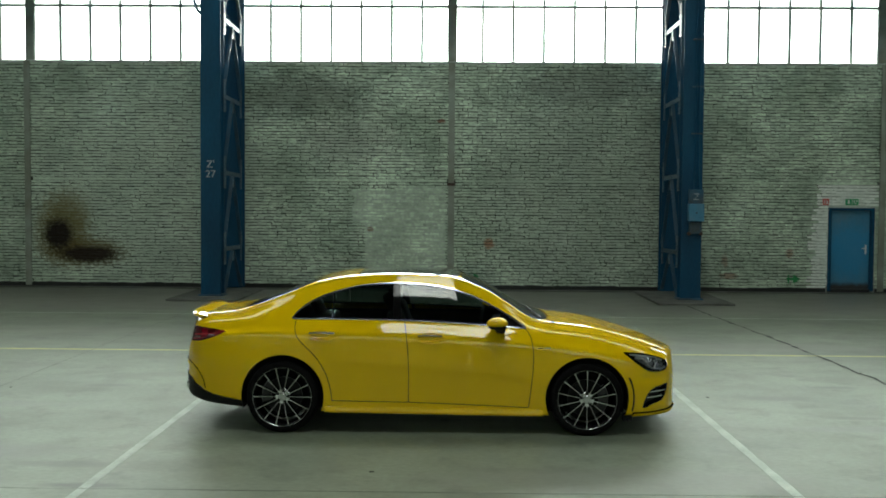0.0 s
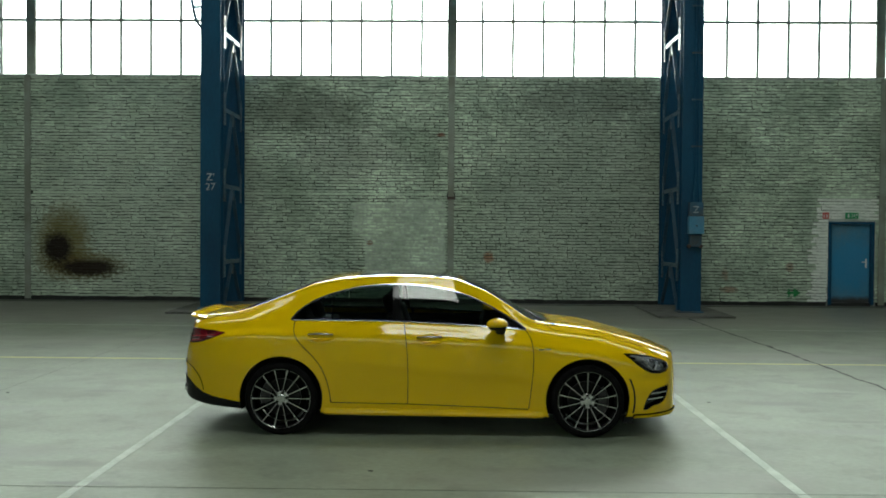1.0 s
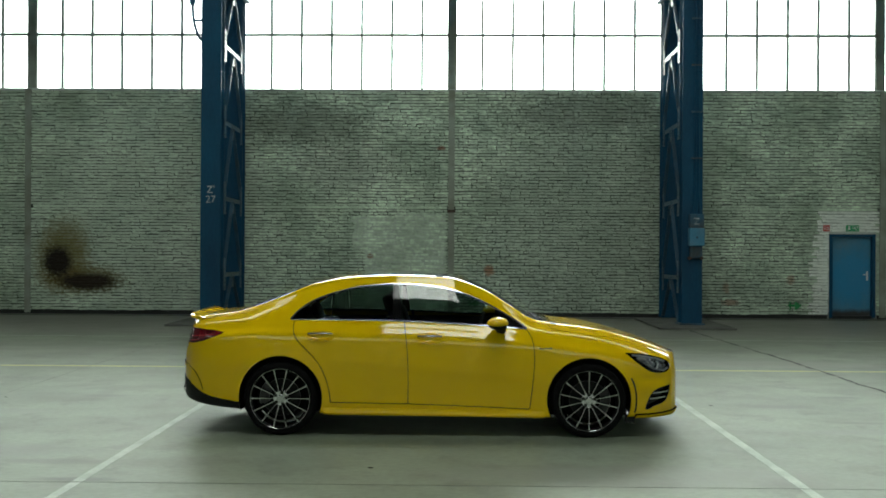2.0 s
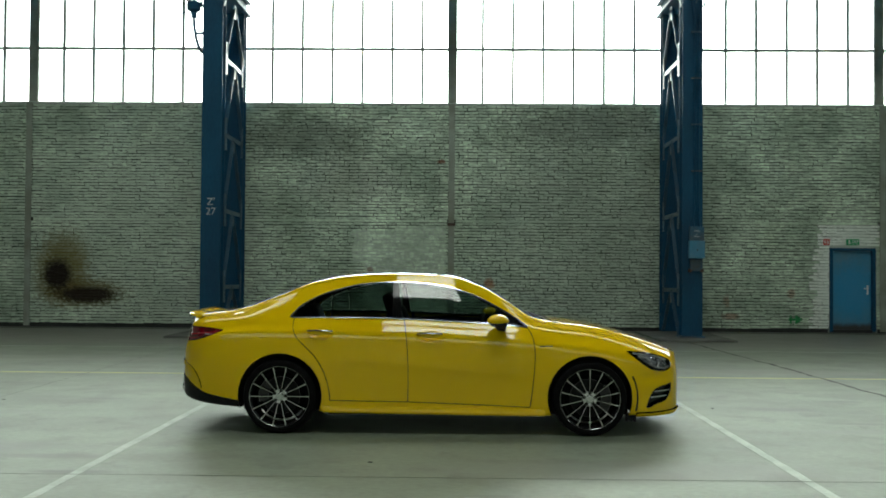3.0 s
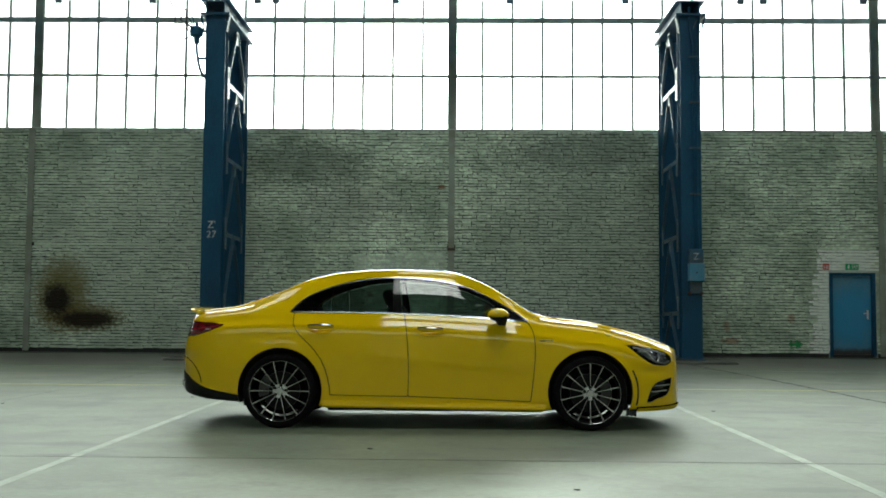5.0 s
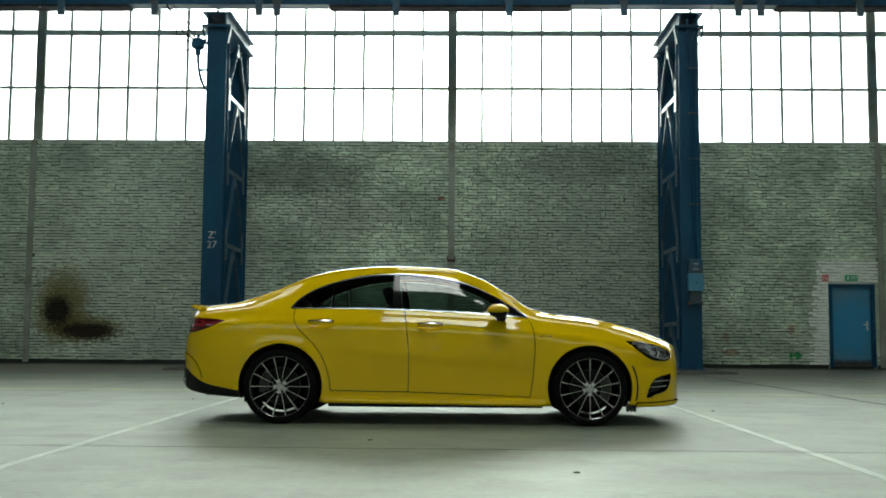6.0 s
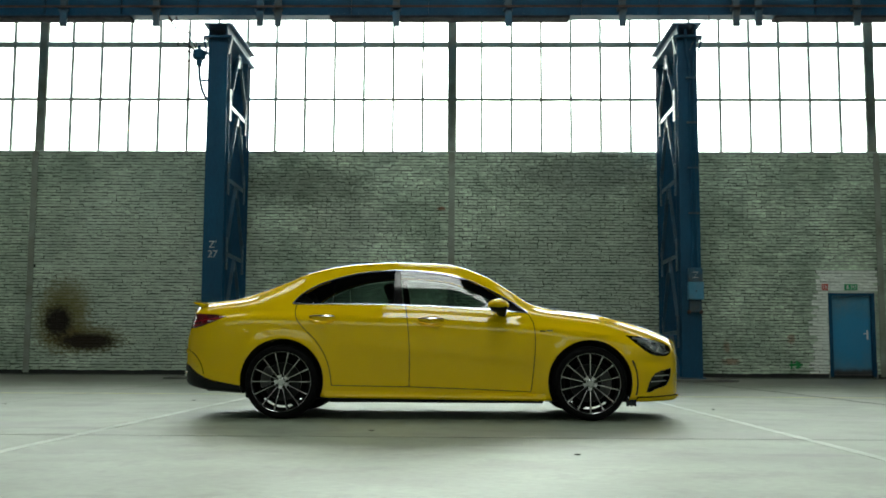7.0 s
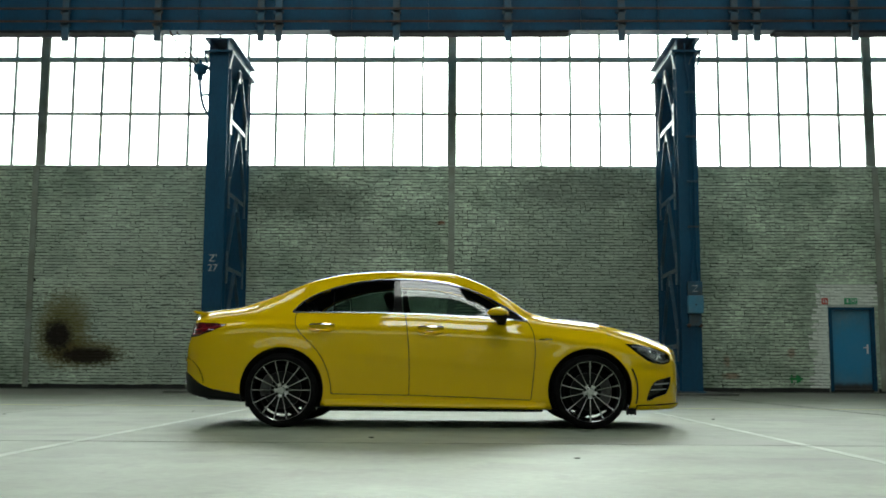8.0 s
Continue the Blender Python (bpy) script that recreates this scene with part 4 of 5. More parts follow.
def skin(name, fields, material, parent, label="", lift=0.0, fold=0.014, sides=(-1, 1), join=False):
    """A panel of the car's skin: where all fields (of point arrays) are positive. lift moves it out of the skin; fold turns its edges in."""
    V, N, F = GV, GN, GF
    for fn in fields:
        V, N, F = clip(V, N, F, fn(V))
        if not len(F):
            return []
        used = np.unique(F)
        back = np.full(len(V), -1)
        back[used] = np.arange(len(used))
        V, N, F = V[used], N[used], back[F]
    N = N / np.maximum(np.linalg.norm(N, axis=1, keepdims=True), 1e-9)
    V = V + N * lift
    if fold:
        count = {}
        for f in F:
            for a, b in ((f[0], f[1]), (f[1], f[2]), (f[2], f[0])):
                count.setdefault((min(a, b), max(a, b)), []).append((a, b))
        rim = [e[0] for e in count.values() if len(e) == 1 and not (V[e[0][0], 1] < 1e-4 and V[e[0][1], 1] < 1e-4)]
        ids = sorted({i for e in rim for i in e})
        top = {v: len(V) + k for k, v in enumerate(ids)}
        low = {v: len(V) + len(ids) + k for k, v in enumerate(ids)}
        V2 = np.concatenate([V, V[ids], V[ids] - N[ids] * fold])
        side = np.zeros((len(ids), 3))
        pos = {v: k for k, v in enumerate(ids)}
        for a, b in rim:
            nn = np.cross(V[b] - V[a], N[a])
            side[pos[a]] += nn
            side[pos[b]] += nn
        side /= np.maximum(np.linalg.norm(side, axis=1, keepdims=True), 1e-9)
        N = np.concatenate([N, side, side])
        V = V2
        F = np.concatenate([F, np.array([t for a, b in rim for t in ((top[b], top[a], low[a]), (top[b], low[a], low[b]))], int).reshape(-1, 3)])
    made = []
    groups = [tuple(sides)] if join else [(s,) for s in sides]
    for group in groups:
        vs, ns, fs = [], [], []
        for s in group:
            base = sum(len(v) for v in vs)
            vs.append(V * (1, s, 1))
            ns.append(N * (1, s, 1))
            fs.append((F if s < 0 else F[:, ::-1]) + base)
        vs, ns, fs = np.concatenate(vs), np.concatenate(ns), np.concatenate(fs)
        me = bpy.data.meshes.new(name)
        me.from_pydata(vs.tolist(), [], fs.tolist())
        me.polygons.foreach_set("use_smooth", [True] * len(me.polygons))
        me.normals_split_custom_set_from_vertices(ns.tolist())
        me.materials.append(material)
        ob = new(name, me)
        ob.parent = parent
        made.append(tagged(ob, label))
    return made


def side_field(loop, grow=0.0, sign=1, low=0.0):
    return lambda V: sign * (inside(loop, V[:, [0, 2]]) + grow)


def top_field(loop, grow=0.0, sign=1, above=0.9):
    """Outline seen from above (x, y), only where the skin lies over a height."""
    def f(V):
        d = np.minimum(inside(loop, V[:, :2]) + grow, V[:, 2] - above)
        return sign * d
    return f


def arch_field(x, r, sign):
    return lambda V: sign * (np.hypot(V[:, 0] - x, V[:, 2] - 0.335) - r)


# outlines in side view (x, z)
DLO = smooth_loop([(-1.285, 1.027), (-1.225, 1.10), (-1.15, 1.155), (-1.05, 1.205), (-0.93, 1.25), (-0.80, 1.285), (-0.68, 1.312), (-0.53, 1.328), (-0.37, 1.335), (-0.24, 1.333), (-0.11, 1.325), (0.09, 1.300), (0.22, 1.265), (0.345, 1.222), (0.46, 1.166), (0.565, 1.110), (0.69, 1.036), (0.81, 0.956), (0.4, 0.990), (-0.28, 1.022), (-0.8, 1.028)], 2, (0, 17))
REAR_DOOR = smooth_loop([(-1.20, 1.07), (-1.258, 1.022), (-1.262, 0.93), (-1.225, 0.85), (-1.16, 0.785), (-1.085, 0.715), (-1.025, 0.64), (-0.98, 0.56), (-0.945, 0.46), (-0.925, 0.36), (-0.922, 0.297), (-0.6, 0.292), (-0.235, 0.288), (-0.232, 0.45), (-0.234, 0.65), (-0.25, 0.85), (-0.277, 1.02), (-0.285, 1.10)], 2, (0, 10, 12, 17))
FRONT_DOOR = smooth_loop([(-0.285, 1.10), (-0.277, 1.02), (-0.25, 0.85), (-0.234, 0.65), (-0.232, 0.45), (-0.235, 0.288), (0.3, 0.272), (0.842, 0.25), (0.862, 0.40), (0.882, 0.62), (0.884, 0.74), (0.868, 0.86), (0.835, 0.925), (0.805, 0.952), (0.70, 0.99), (0.4, 1.05)], 2, (0, 5, 7, 14))
TAIL = smooth_loop([(-1.885, 0.905), (-2.0, 0.920), (-2.19, 0.930), (-2.40, 0.930), (-2.40, 0.80), (-2.20, 0.80), (-2.12, 0.815), (-2.0, 0.855)], 1, (0, 3, 4))
HEAD = smooth_loop([(1.69, 0.748), (1.81, 0.742), (1.95, 0.716), (2.07, 0.676), (2.115, 0.645), (2.105, 0.595), (2.05, 0.570), (1.96, 0.575), (1.895, 0.592), (1.80, 0.660)], 2, (0,))
VENT = smooth_loop([(1.865, 0.252), (1.885, 0.32), (1.915, 0.385), (1.96, 0.430), (2.105, 0.462), (2.10, 0.40), (2.07, 0.325), (2.03, 0.298), (1.95, 0.282), (1.905, 0.252)], 1, (0, 4))
DIFFUSER = smooth_loop([(-1.70, 0.10), (-1.70, 0.290), (-1.86, 0.308), (-2.05, 0.345), (-2.17, 0.405), (-2.26, 0.475), (-2.45, 0.50), (-2.45, 0.10)], 1, (0, 1, 6, 7))
LIPCUT = smooth_loop([(1.77, 0.10), (1.765, 0.213), (1.95, 0.216), (2.20, 0.232), (2.40, 0.245), (2.40, 0.10)], 1, (0, 1, 4, 5))
# outlines from above (x, half width)
SCREEN = smooth_loop([(0.235, -0.1), (0.235, 0.36), (0.26, 0.50), (0.33, 0.55), (0.5, 0.56), (0.8, 0.575), (0.92, 0.595), (1.00, 0.51), (1.045, 0.35), (1.06, -0.1)], 2, (0, 9))
REAR_SCREEN = smooth_loop([(-1.78, -0.1), (-1.77, 0.42), (-1.73, 0.55), (-1.60, 0.575), (-1.35, 0.565), (-1.16, 0.54), (-1.13, 0.47), (-1.12, -0.1)], 2, (0, 7))
SUNROOF = smooth_loop([(-0.72, -0.1), (-0.72, 0.48), (-0.68, 0.535), (0.05, 0.55), (0.17, 0.52), (0.215, 0.34), (0.222, -0.1)], 2, (0, 6))
BONNET = smooth_loop([(1.075, -0.1), (1.06, 0.40), (1.01, 0.66), (1.12, 0.742), (1.5, 0.73), (1.85, 0.665), (2.07, 0.56), (2.12, 0.35), (2.145, -0.1)], 2, (0, 8))
BOOT = smooth_loop([(-1.83, -0.1), (-1.82, 0.45), (-1.80, 0.575), (-1.95, 0.60), (-2.15, 0.585), (-2.30, 0.56), (-2.30, -0.1)], 2, (0, 6))

paint = shader("yellow_car_paint", (0.84, 0.54, 0.002), 0.30, spread=0.015, scale=2.0, fine=400, bump=0.0, coat=1.0, spec=0.0, coat_ior=1.5, second=(0.82, 0.525, 0.002))
gloss_black = shader("gloss_black_trim", (0.006, 0.006, 0.007), 0.12, spread=0.1, scale=9, fine=80, bump=0)
satin_black = shader("satin_black_plastic", (0.009, 0.009, 0.010), 0.5, spread=0.15, scale=9, fine=120, bump=0.1, spec=0.2)
lamp_silver = shader("lamp_reflector_silver", (0.62, 0.64, 0.66), 0.22, metal=0.15, spread=0.3, scale=24, fine=90, bump=0, second=(0.20, 0.205, 0.215), stretch=(1, 1, 3))
chrome = shader("polished_chrome", (0.62, 0.63, 0.64), 0.2, metal=1.0, spread=0.03, scale=9, fine=80, bump=0)
machined = shader("machined_alloy", (0.70, 0.71, 0.72), 0.16, metal=1.0, spread=0.08, scale=12, fine=120, bump=0.03)
disc_steel = shader("brake_disc_steel", (0.02, 0.02, 0.021), 0.5, metal=0.8, spread=0.15, scale=12, fine=90, bump=0.05)
caliper_grey = shader("caliper_grey", (0.05, 0.05, 0.052), 0.4, spread=0.1, scale=12, fine=90, bump=0)
tyre_rubber = shader("tyre_rubber", (0.006, 0.006, 0.0065), 0.8, spread=0.2, scale=14, fine=140, bump=0.25, spec=0.08)
cabin_black = shader("black_cabin_trim", (0.012, 0.012, 0.013), 0.7, spread=0.15, scale=10, fine=110, bump=0.2)
lamp_red = shader("dark_red_lamp_lens", (0.17, 0.004, 0.012), 0.10, spread=0.35, scale=14, fine=50, bump=0, coat=1.0, second=(0.03, 0.002, 0.004))
stripe_red = shader("red_lamp_stripe", (0.42, 0.03, 0.04), 0.15, spread=0.2, scale=14, fine=50, bump=0, coat=1.0)
tinted = clear_glass("tinted_rear_glass", (0.10, 0.125, 0.12), ior=1.9)
side_glass = clear_glass("green_side_glass", (0.38, 0.47, 0.44), ior=1.65)
rear_side_glass = clear_glass("tinted_side_glass", (0.33, 0.41, 0.385), ior=1.55)
screen_glass = clear_glass("windscreen_glass", (0.30, 0.36, 0.34))
roof_glass = shader("black_roof_glass", (0.004, 0.004, 0.005), 0.04, spread=0.05, scale=3, fine=30, bump=0, coat=1.0)
lamp_glass = clear_glass("clear_lamp_cover", (0.82, 0.85, 0.86))


def wheel(x, side):
    """One wheel: tyre, barrel, fourteen slim spokes, hub, bolts, disc and caliper. Its outer face looks to -y for side -1."""
    w = new("wheel")
    bm = bmesh.new()
    prof = [(0.248, 0.02), (0.262, -0.004), (0.285, -0.010), (0.308, -0.004), (0.321, 0.014), (0.3265, 0.035)]
    for k in range(5):
        y = 0.045 + k * 0.034
        prof += [(0.3275, y), (0.3275, y + 0.022), (0.321, y + 0.024), (0.321, y + 0.031)]
    prof += [(0.325, 0.212), (0.310, 0.228), (0.285, 0.232), (0.250, 0.22)]
    lathe(bm, prof, 72)
    tyre = part("tyre", bm, tyre_rubber, w, "", 40)
    bm = bmesh.new()
    lathe(bm, [(0.2660, 0.003), (0.2668, -0.006), (0.2650, -0.0085), (0.2618, -0.0075), (0.2600, -0.003), (0.2585, 0.012)], 72)
    rim = part("rim_lip", bm, machined, w, "bright machined rim lip", 60)
    bm = bmesh.new()
    lathe(bm, [(0.2575, 0.010), (0.245, 0.03), (0.236, 0.07), (0.232, 0.15), (0.246, 0.215)], 60)
    part("rim_barrel", bm, gloss_black, w, "", 40)
    for k in range(14):
        a = 2 * math.pi * (k + 0.5) / 14
        face, back = bmesh.new(), bmesh.new()
        for bmm, y0, y1, wi, wo in ((face, 0.0, 0.006, 0.0021, 0.0030), (back, 0.006, 0.045, 0.0052, 0.0075)):
            rows = []
            for r, dip in ((0.05, 0.018), (0.10, 0.012), (0.18, 0.004), (0.257, 0.001)):
                t = (r - 0.05) / 0.207
                half = wi + (wo - wi) * t
                if r > 0.25:
                    half *= 1.4
                ring = []
                for s, y in ((-1, y0), (1, y0), (1, y1), (-1, y1)):
                    px, pz = r * math.cos(a) - s * half * math.sin(a), r * math.sin(a) + s * half * math.cos(a)
                    ring.append(bmm.verts.new((px, y + dip, pz)))
                rows.append(ring)
            for A, B in zip(rows, rows[1:]):
                for i in range(4):
                    bmm.faces.new((A[i], A[(i + 1) % 4], B[(i + 1) % 4], B[i]))
            bmm.faces.new(rows[0])
            bmm.faces.new(rows[-1])
        sp = part("spoke", back, gloss_black, w)
        part("spoke_face", face, machined, sp, "machined spoke edge")
    bm = bmesh.new()
    lathe(bm, [(0.0005, 0.010), (0.030, 0.010), (0.034, 0.013), (0.036, 0.020), (0.062, 0.018), (0.070, 0.026), (0.072, 0.06)], 40)
    hub = part("hub", bm, machined, w, "", 35)
    bm = bmesh.new()
    lathe(bm, [(0.0005, 0.0065), (0.027, 0.0065), (0.029, 0.0105)], 32)
    part("hub_cap", bm, chrome, hub, "plain round chrome cap", 35)
    for k in range(5):
        a = 2 * math.pi * (k + 0.25) / 5
        bm = bmesh.new()
        lathe(bm, [(0.0005, 0.012), (0.0145, 0.012), (0.0165, 0.019)], 14)
        bmesh.ops.translate(bm, verts=bm.verts, vec=(0.053 * math.cos(a), 0, 0.053 * math.sin(a)))
        part("wheel_bolt", bm, gloss_black, hub, "", 35)
    bm = bmesh.new()
    lathe(bm, [(0.07, 0.085), (0.165, 0.085), (0.168, 0.09), (0.168, 0.108), (0.07, 0.11)], 60)
    part("brake_disc", bm, disc_steel, w, "", 40)
    bm = bmesh.new()
    lathe(bm, [(0.06, 0.118), (0.19, 0.118), (0.213, 0.125), (0.213, 0.128), (0.19, 0.122), (0.06, 0.122)], 48)
    part("dust_shield", bm, tyre_rubber, w, "", 40)
    bm = bmesh.new()
    rows = []
    for k in range(13):
        a = radians(-38 + 76 * k / 12) if x > 0 else radians(180 - 30 + 60 * k / 12)
        rows.append([bm.verts.new((r * math.cos(a), y, r * math.sin(a))) for r, y in ((0.11, 0.068), (0.19, 0.060), (0.20, 0.09), (0.20, 0.13), (0.11, 0.13))])
    for A, B in zip(rows, rows[1:]):
        for i in range(5):
            bm.faces.new((A[i], A[(i + 1) % 5], B[(i + 1) % 5], B[i]))
    bm.faces.new(rows[0])
    bm.faces.new(rows[-1])
    part("caliper", bm, caliper_grey, w, "", 30)
    return w


def loft(bm, rings):
    rows = [[bm.verts.new(p) for p in r] for r in rings]
    n = len(rows[0])
    for a, b in zip(rows, rows[1:]):
        for k in range(n):
            bm.faces.new((a[k], a[(k + 1) % n], b[(k + 1) % n], b[k]))
    bm.faces.new(rows[0])
    bm.faces.new(rows[-1])
    return bm


def skin_y(x, z):
    """Half width of the skin at a place seen from the side."""
    i = int(np.argmin(np.abs(SHELL[:, 0, 0] - x)))
    row = SHELL[i]
    k = 9 * 9 + 1
    return float(np.interp(z, row[:k, 2], row[:k, 1]))


def build_car():
    car = thing("car", "glossy yellow four-door coupe saloon parked on the floor", "car", pose(0, 0.903, 0))
    arches = [arch_field(x, 0.372, 1) for x in (-1.365, 1.365)]
    G = 0.0036
    openings = [side_field(DLO, 0.013, -1), top_field(SCREEN, 0.004, -1), top_field(REAR_SCREEN, 0.004, -1), top_field(SUNROOF, 0.003, -1)]
    no_doors = [side_field(REAR_DOOR, G, -1), side_field(FRONT_DOOR, G, -1)]
    lamps = [side_field(TAIL, 0.003, -1), side_field(HEAD, 0.003, -1)]
    lids = [top_field(BONNET, G, -1, 0.55), top_field(BOOT, G, -1, 0.95)]
    # skin panels
    skin("body_shell", openings + no_doors + lamps + arches + lids + [
        lambda V: np.maximum(1.772 - V[:, 0], V[:, 2] - np.interp(V[:, 0], [1.7, 2.1, 2.3], [0.755, 0.668, 0.60]) - 0.01) + 0.0005,
        lambda V: np.maximum(V[:, 0] + 1.80, V[:, 2] - np.interp(V[:, 0], [-2.4, -2.1, -1.8], [0.79, 0.80, 0.80])) + 0.0005], paint, car, "glossy yellow paint", join=True)
    skin("front_bumper", lamps + arches + [side_field(VENT, 0.0, -1), side_field(LIPCUT, 0.0, -1), lids[0],
         lambda V: np.minimum(V[:, 0] - 1.772, np.interp(V[:, 0], [1.7, 2.1, 2.3], [0.755, 0.668, 0.60]) + 0.01 - V[:, 2]) - 0.0005], paint, car, "glossy yellow paint", join=True)
    skin("rear_bumper", lamps + arches + [side_field(DIFFUSER, 0.0, -1), lids[1],
         lambda V: np.minimum(-1.80 - V[:, 0], np.interp(V[:, 0], [-2.4, -2.1, -1.8], [0.79, 0.80, 0.80]) - V[:, 2]) - 0.0005], paint, car, "glossy yellow paint", join=True)
    skin("bonnet", [top_field(BONNET, 0, 1, 0.55)] + lamps[1:], paint, car, "", 0.001, join=True)
    boot = skin("boot_lid", [top_field(BOOT, 0, 1, 0.95)] + lamps[:1], paint, car, "", 0.001, join=True)[0]
    doors = {}
    for name, loop in (("rear_door", REAR_DOOR), ("front_door", FRONT_DOOR)):
        doors[name] = skin(name, [side_field(loop, -0.0032, 1), side_field(DLO, 0.013, -1), arches[0], lambda V: 1.03 - V[:, 2]], paint, car)
    # dark backing strips added under the door gaps, standing in for their shade
    for loop in (REAR_DOOR, FRONT_DOOR):
        skin("door_seal", [side_field(loop, 0.013), side_field(loop, -0.010, -1), lambda V: 1.01 - V[:, 2], arches[0]], black_rubber, car, "", -0.011, 0)
    # glass and its frames
    b_front = lambda V: V[:, 0] + 0.295 + 0.12 * (V[:, 2] - 1.02)
    b_rear = lambda V: -0.382 - 0.02 * (V[:, 2] - 1.0) - V[:, 0]
    skin("front_window", [side_field(DLO, -0.006, 1), b_front], side_glass, car, "greenish clear side glass", -0.006, 0)
    skin("rear_window", [side_field(DLO, -0.006, 1), b_rear, lambda V: V[:, 0] + 0.925], rear_side_glass, car, "dark tinted side glass", -0.006, 0)
    skin("quarter_window", [side_field(DLO, -0.006, 1), lambda V: -0.937 - V[:, 0]], rear_side_glass, car, "dark tinted side glass", -0.006, 0)
    skin("quarter_bar", [side_field(DLO, -0.004, 1), lambda V: 0.0095 - np.abs(V[:, 0] + 0.931)], gloss_black, car, "", -0.003, 0.01)
    skin("b_pillar_cover", [side_field(DLO, -0.004, 1), lambda V: -b_front(V) - 0.002, lambda V: -b_rear(V) - 0.002], gloss_black, car, "", -0.003, 0.01)
    skin("mirror_corner", [side_field(DLO, -0.004, 1), lambda V: V[:, 0] - 0.585 - 0.1 * (V[:, 2] - 1.0)], gloss_black, car, "black mirror triangle", -0.002, 0.01)
    skin("window_trim", [side_field(DLO, 0.0110, 1), side_field(DLO, 0.0005, -1)], chrome, car, "chrome window surround", 0.002, 0.008)
    skin("windscreen", [top_field(SCREEN)], screen_glass, car, "", -0.004, 0, join=True)
    skin("rear_screen", [top_field(REAR_SCREEN)], tinted, car, "dark tinted rear glass", -0.004, 0, join=True)
    skin("roof_panel", [top_field(SUNROOF)], roof_glass, car, "black panoramic glass roof", -0.001, 0.01, join=True)
    skin("headliner", [side_field(DLO, 0.03, -1), top_field(SCREEN, 0.02, -1), top_field(REAR_SCREEN, 0.02, -1), lambda V: V[:, 2] - 1.0, lambda V: 1.0 - V[:, 0], lambda V: V[:, 0] + 1.75], cabin_black, car, "", -0.028, 0, join=True)
    skin("door_card", [lambda V: 1.0 - np.abs(V[:, 0] + 0.2), lambda V: 1.0 - V[:, 2], lambda V: V[:, 2] - 0.25, arches[0], arches[1]], cabin_black, car, "", -0.07, 0)
    # lamps
    skin("tail_lamp", [side_field(TAIL)], lamp_red, car, "dark red smoked tail lamp", 0.002, 0.02)
    head = skin("headlight", [side_field(HEAD)], lamp_glass, car, "clear headlight cover over black", 0.001, 0)
    skin("lamp_housing", [side_field(HEAD, 0.003)], gloss_black, car, "", -0.045, 0)
    glint = smooth_loop([(1.765, 0.722), (1.86, 0.722), (1.955, 0.700), (1.985, 0.640), (1.93, 0.605), (1.87, 0.64)], 1)
    skin("reflector", [side_field(glint)], lamp_silver, car, "silvery headlight reflector", -0.016, 0.01)
    glint = smooth_loop([(2.00, 0.690), (2.06, 0.668), (2.085, 0.63), (2.04, 0.595), (1.99, 0.60), (1.995, 0.65)], 1)
    skin("reflector", [side_field(glint)], lamp_silver, car, "silvery headlight reflector", -0.016, 0.01)
    for z0 in (0.838, 0.875):
        skin("lamp_stripe", [side_field(TAIL, -0.014), lambda V, z0=z0: V[:, 2] - z0 - 0.10 * (V[:, 0] + 2.0), lambda V, z0=z0: z0 + 0.009 + 0.10 * (V[:, 0] + 2.0) - V[:, 2]], stripe_red, car, "brighter red lamp stripe", 0.0035, 0.004)
    skin("lamp_surround", [side_field(HEAD, 0.004), side_field(HEAD, -0.004, -1)], gloss_black, car, "", -0.001, 0.045)
    for s, h in zip((-1, 1), head):
        for cx, cz, r in ((1.925, 0.655, 0.032), (2.015, 0.625, 0.032)):
            bm = bmesh.new()
            lathe(bm, [(0.0005, -0.012), (r * 0.6, -0.008), (r, 0.0), (r * 1.15, 0.004), (r * 1.2, 0.02)], 24)
            bmesh.ops.translate(bm, verts=bm.verts, vec=(cx, -(skin_y(cx, cz) - 0.035), cz))
            bmesh.ops.transform(bm, verts=bm.verts, matrix=Matrix.Diagonal((1, -s, 1, 1)))
            part("projector", bm, chrome, h, "", 40)
        for pts in ([(1.75, 0.728), (1.86, 0.712), (1.97, 0.694), (2.06, 0.662)], [(1.80, 0.700), (1.87, 0.688), (1.90, 0.655)], [(1.90, 0.640), (1.95, 0.604), (2.04, 0.590), (2.085, 0.605)], [(1.975, 0.672), (1.985, 0.64), (1.965, 0.605)]):
            bm = bmesh.new()
            tube(bm, [(px, s * (skin_y(px, pz) - 0.008), pz) for px, pz in pts], 0.009, 6)
            part("light_strip", bm, sign_white, h, "pale daytime light strip", 60)
        bm = bmesh.new()
        pts = [(1.79, 0.69), (1.85, 0.650), (1.92, 0.605), (2.00, 0.592)]
        tube(bm, [(px, s * (skin_y(px, pz) - 0.016), pz) for px, pz in pts], 0.005, 6)
        part("light_strip", bm, chrome, h, "", 60)
    # intakes, lip and diffuser
    skin("vent_back", [side_field(VENT, 0.004)], gloss_black, car, "", -0.035, 0)
    skin("vent_rim", [side_field(VENT, 0.002), side_field(VENT, -0.007, -1)], gloss_black, car, "", 0.001, 0.036)
    for s in (-1, 1):
        for z0, z1, xa, xb in ((0.395, 0.40, 1.935, 2.09), (0.345, 0.35, 1.905, 2.06)):
            bm = bmesh.new()
            rows = []
            for k in range(9):
                x = xa + (xb - xa) * k / 8
                z = z0 + 0.008 * k / 8
                y = skin_y(x, z)
                rows.append([(x, s * (y - 0.030), z - 0.006), (x, s * (y - 0.001), z - 0.006), (x, s * (y - 0.001), z + 0.005), (x, s * (y - 0.030), z + 0.005)])
            loft(bm, rows)
            part("vent_fin", bm, machined, car, "bright fin in the intake", 30)
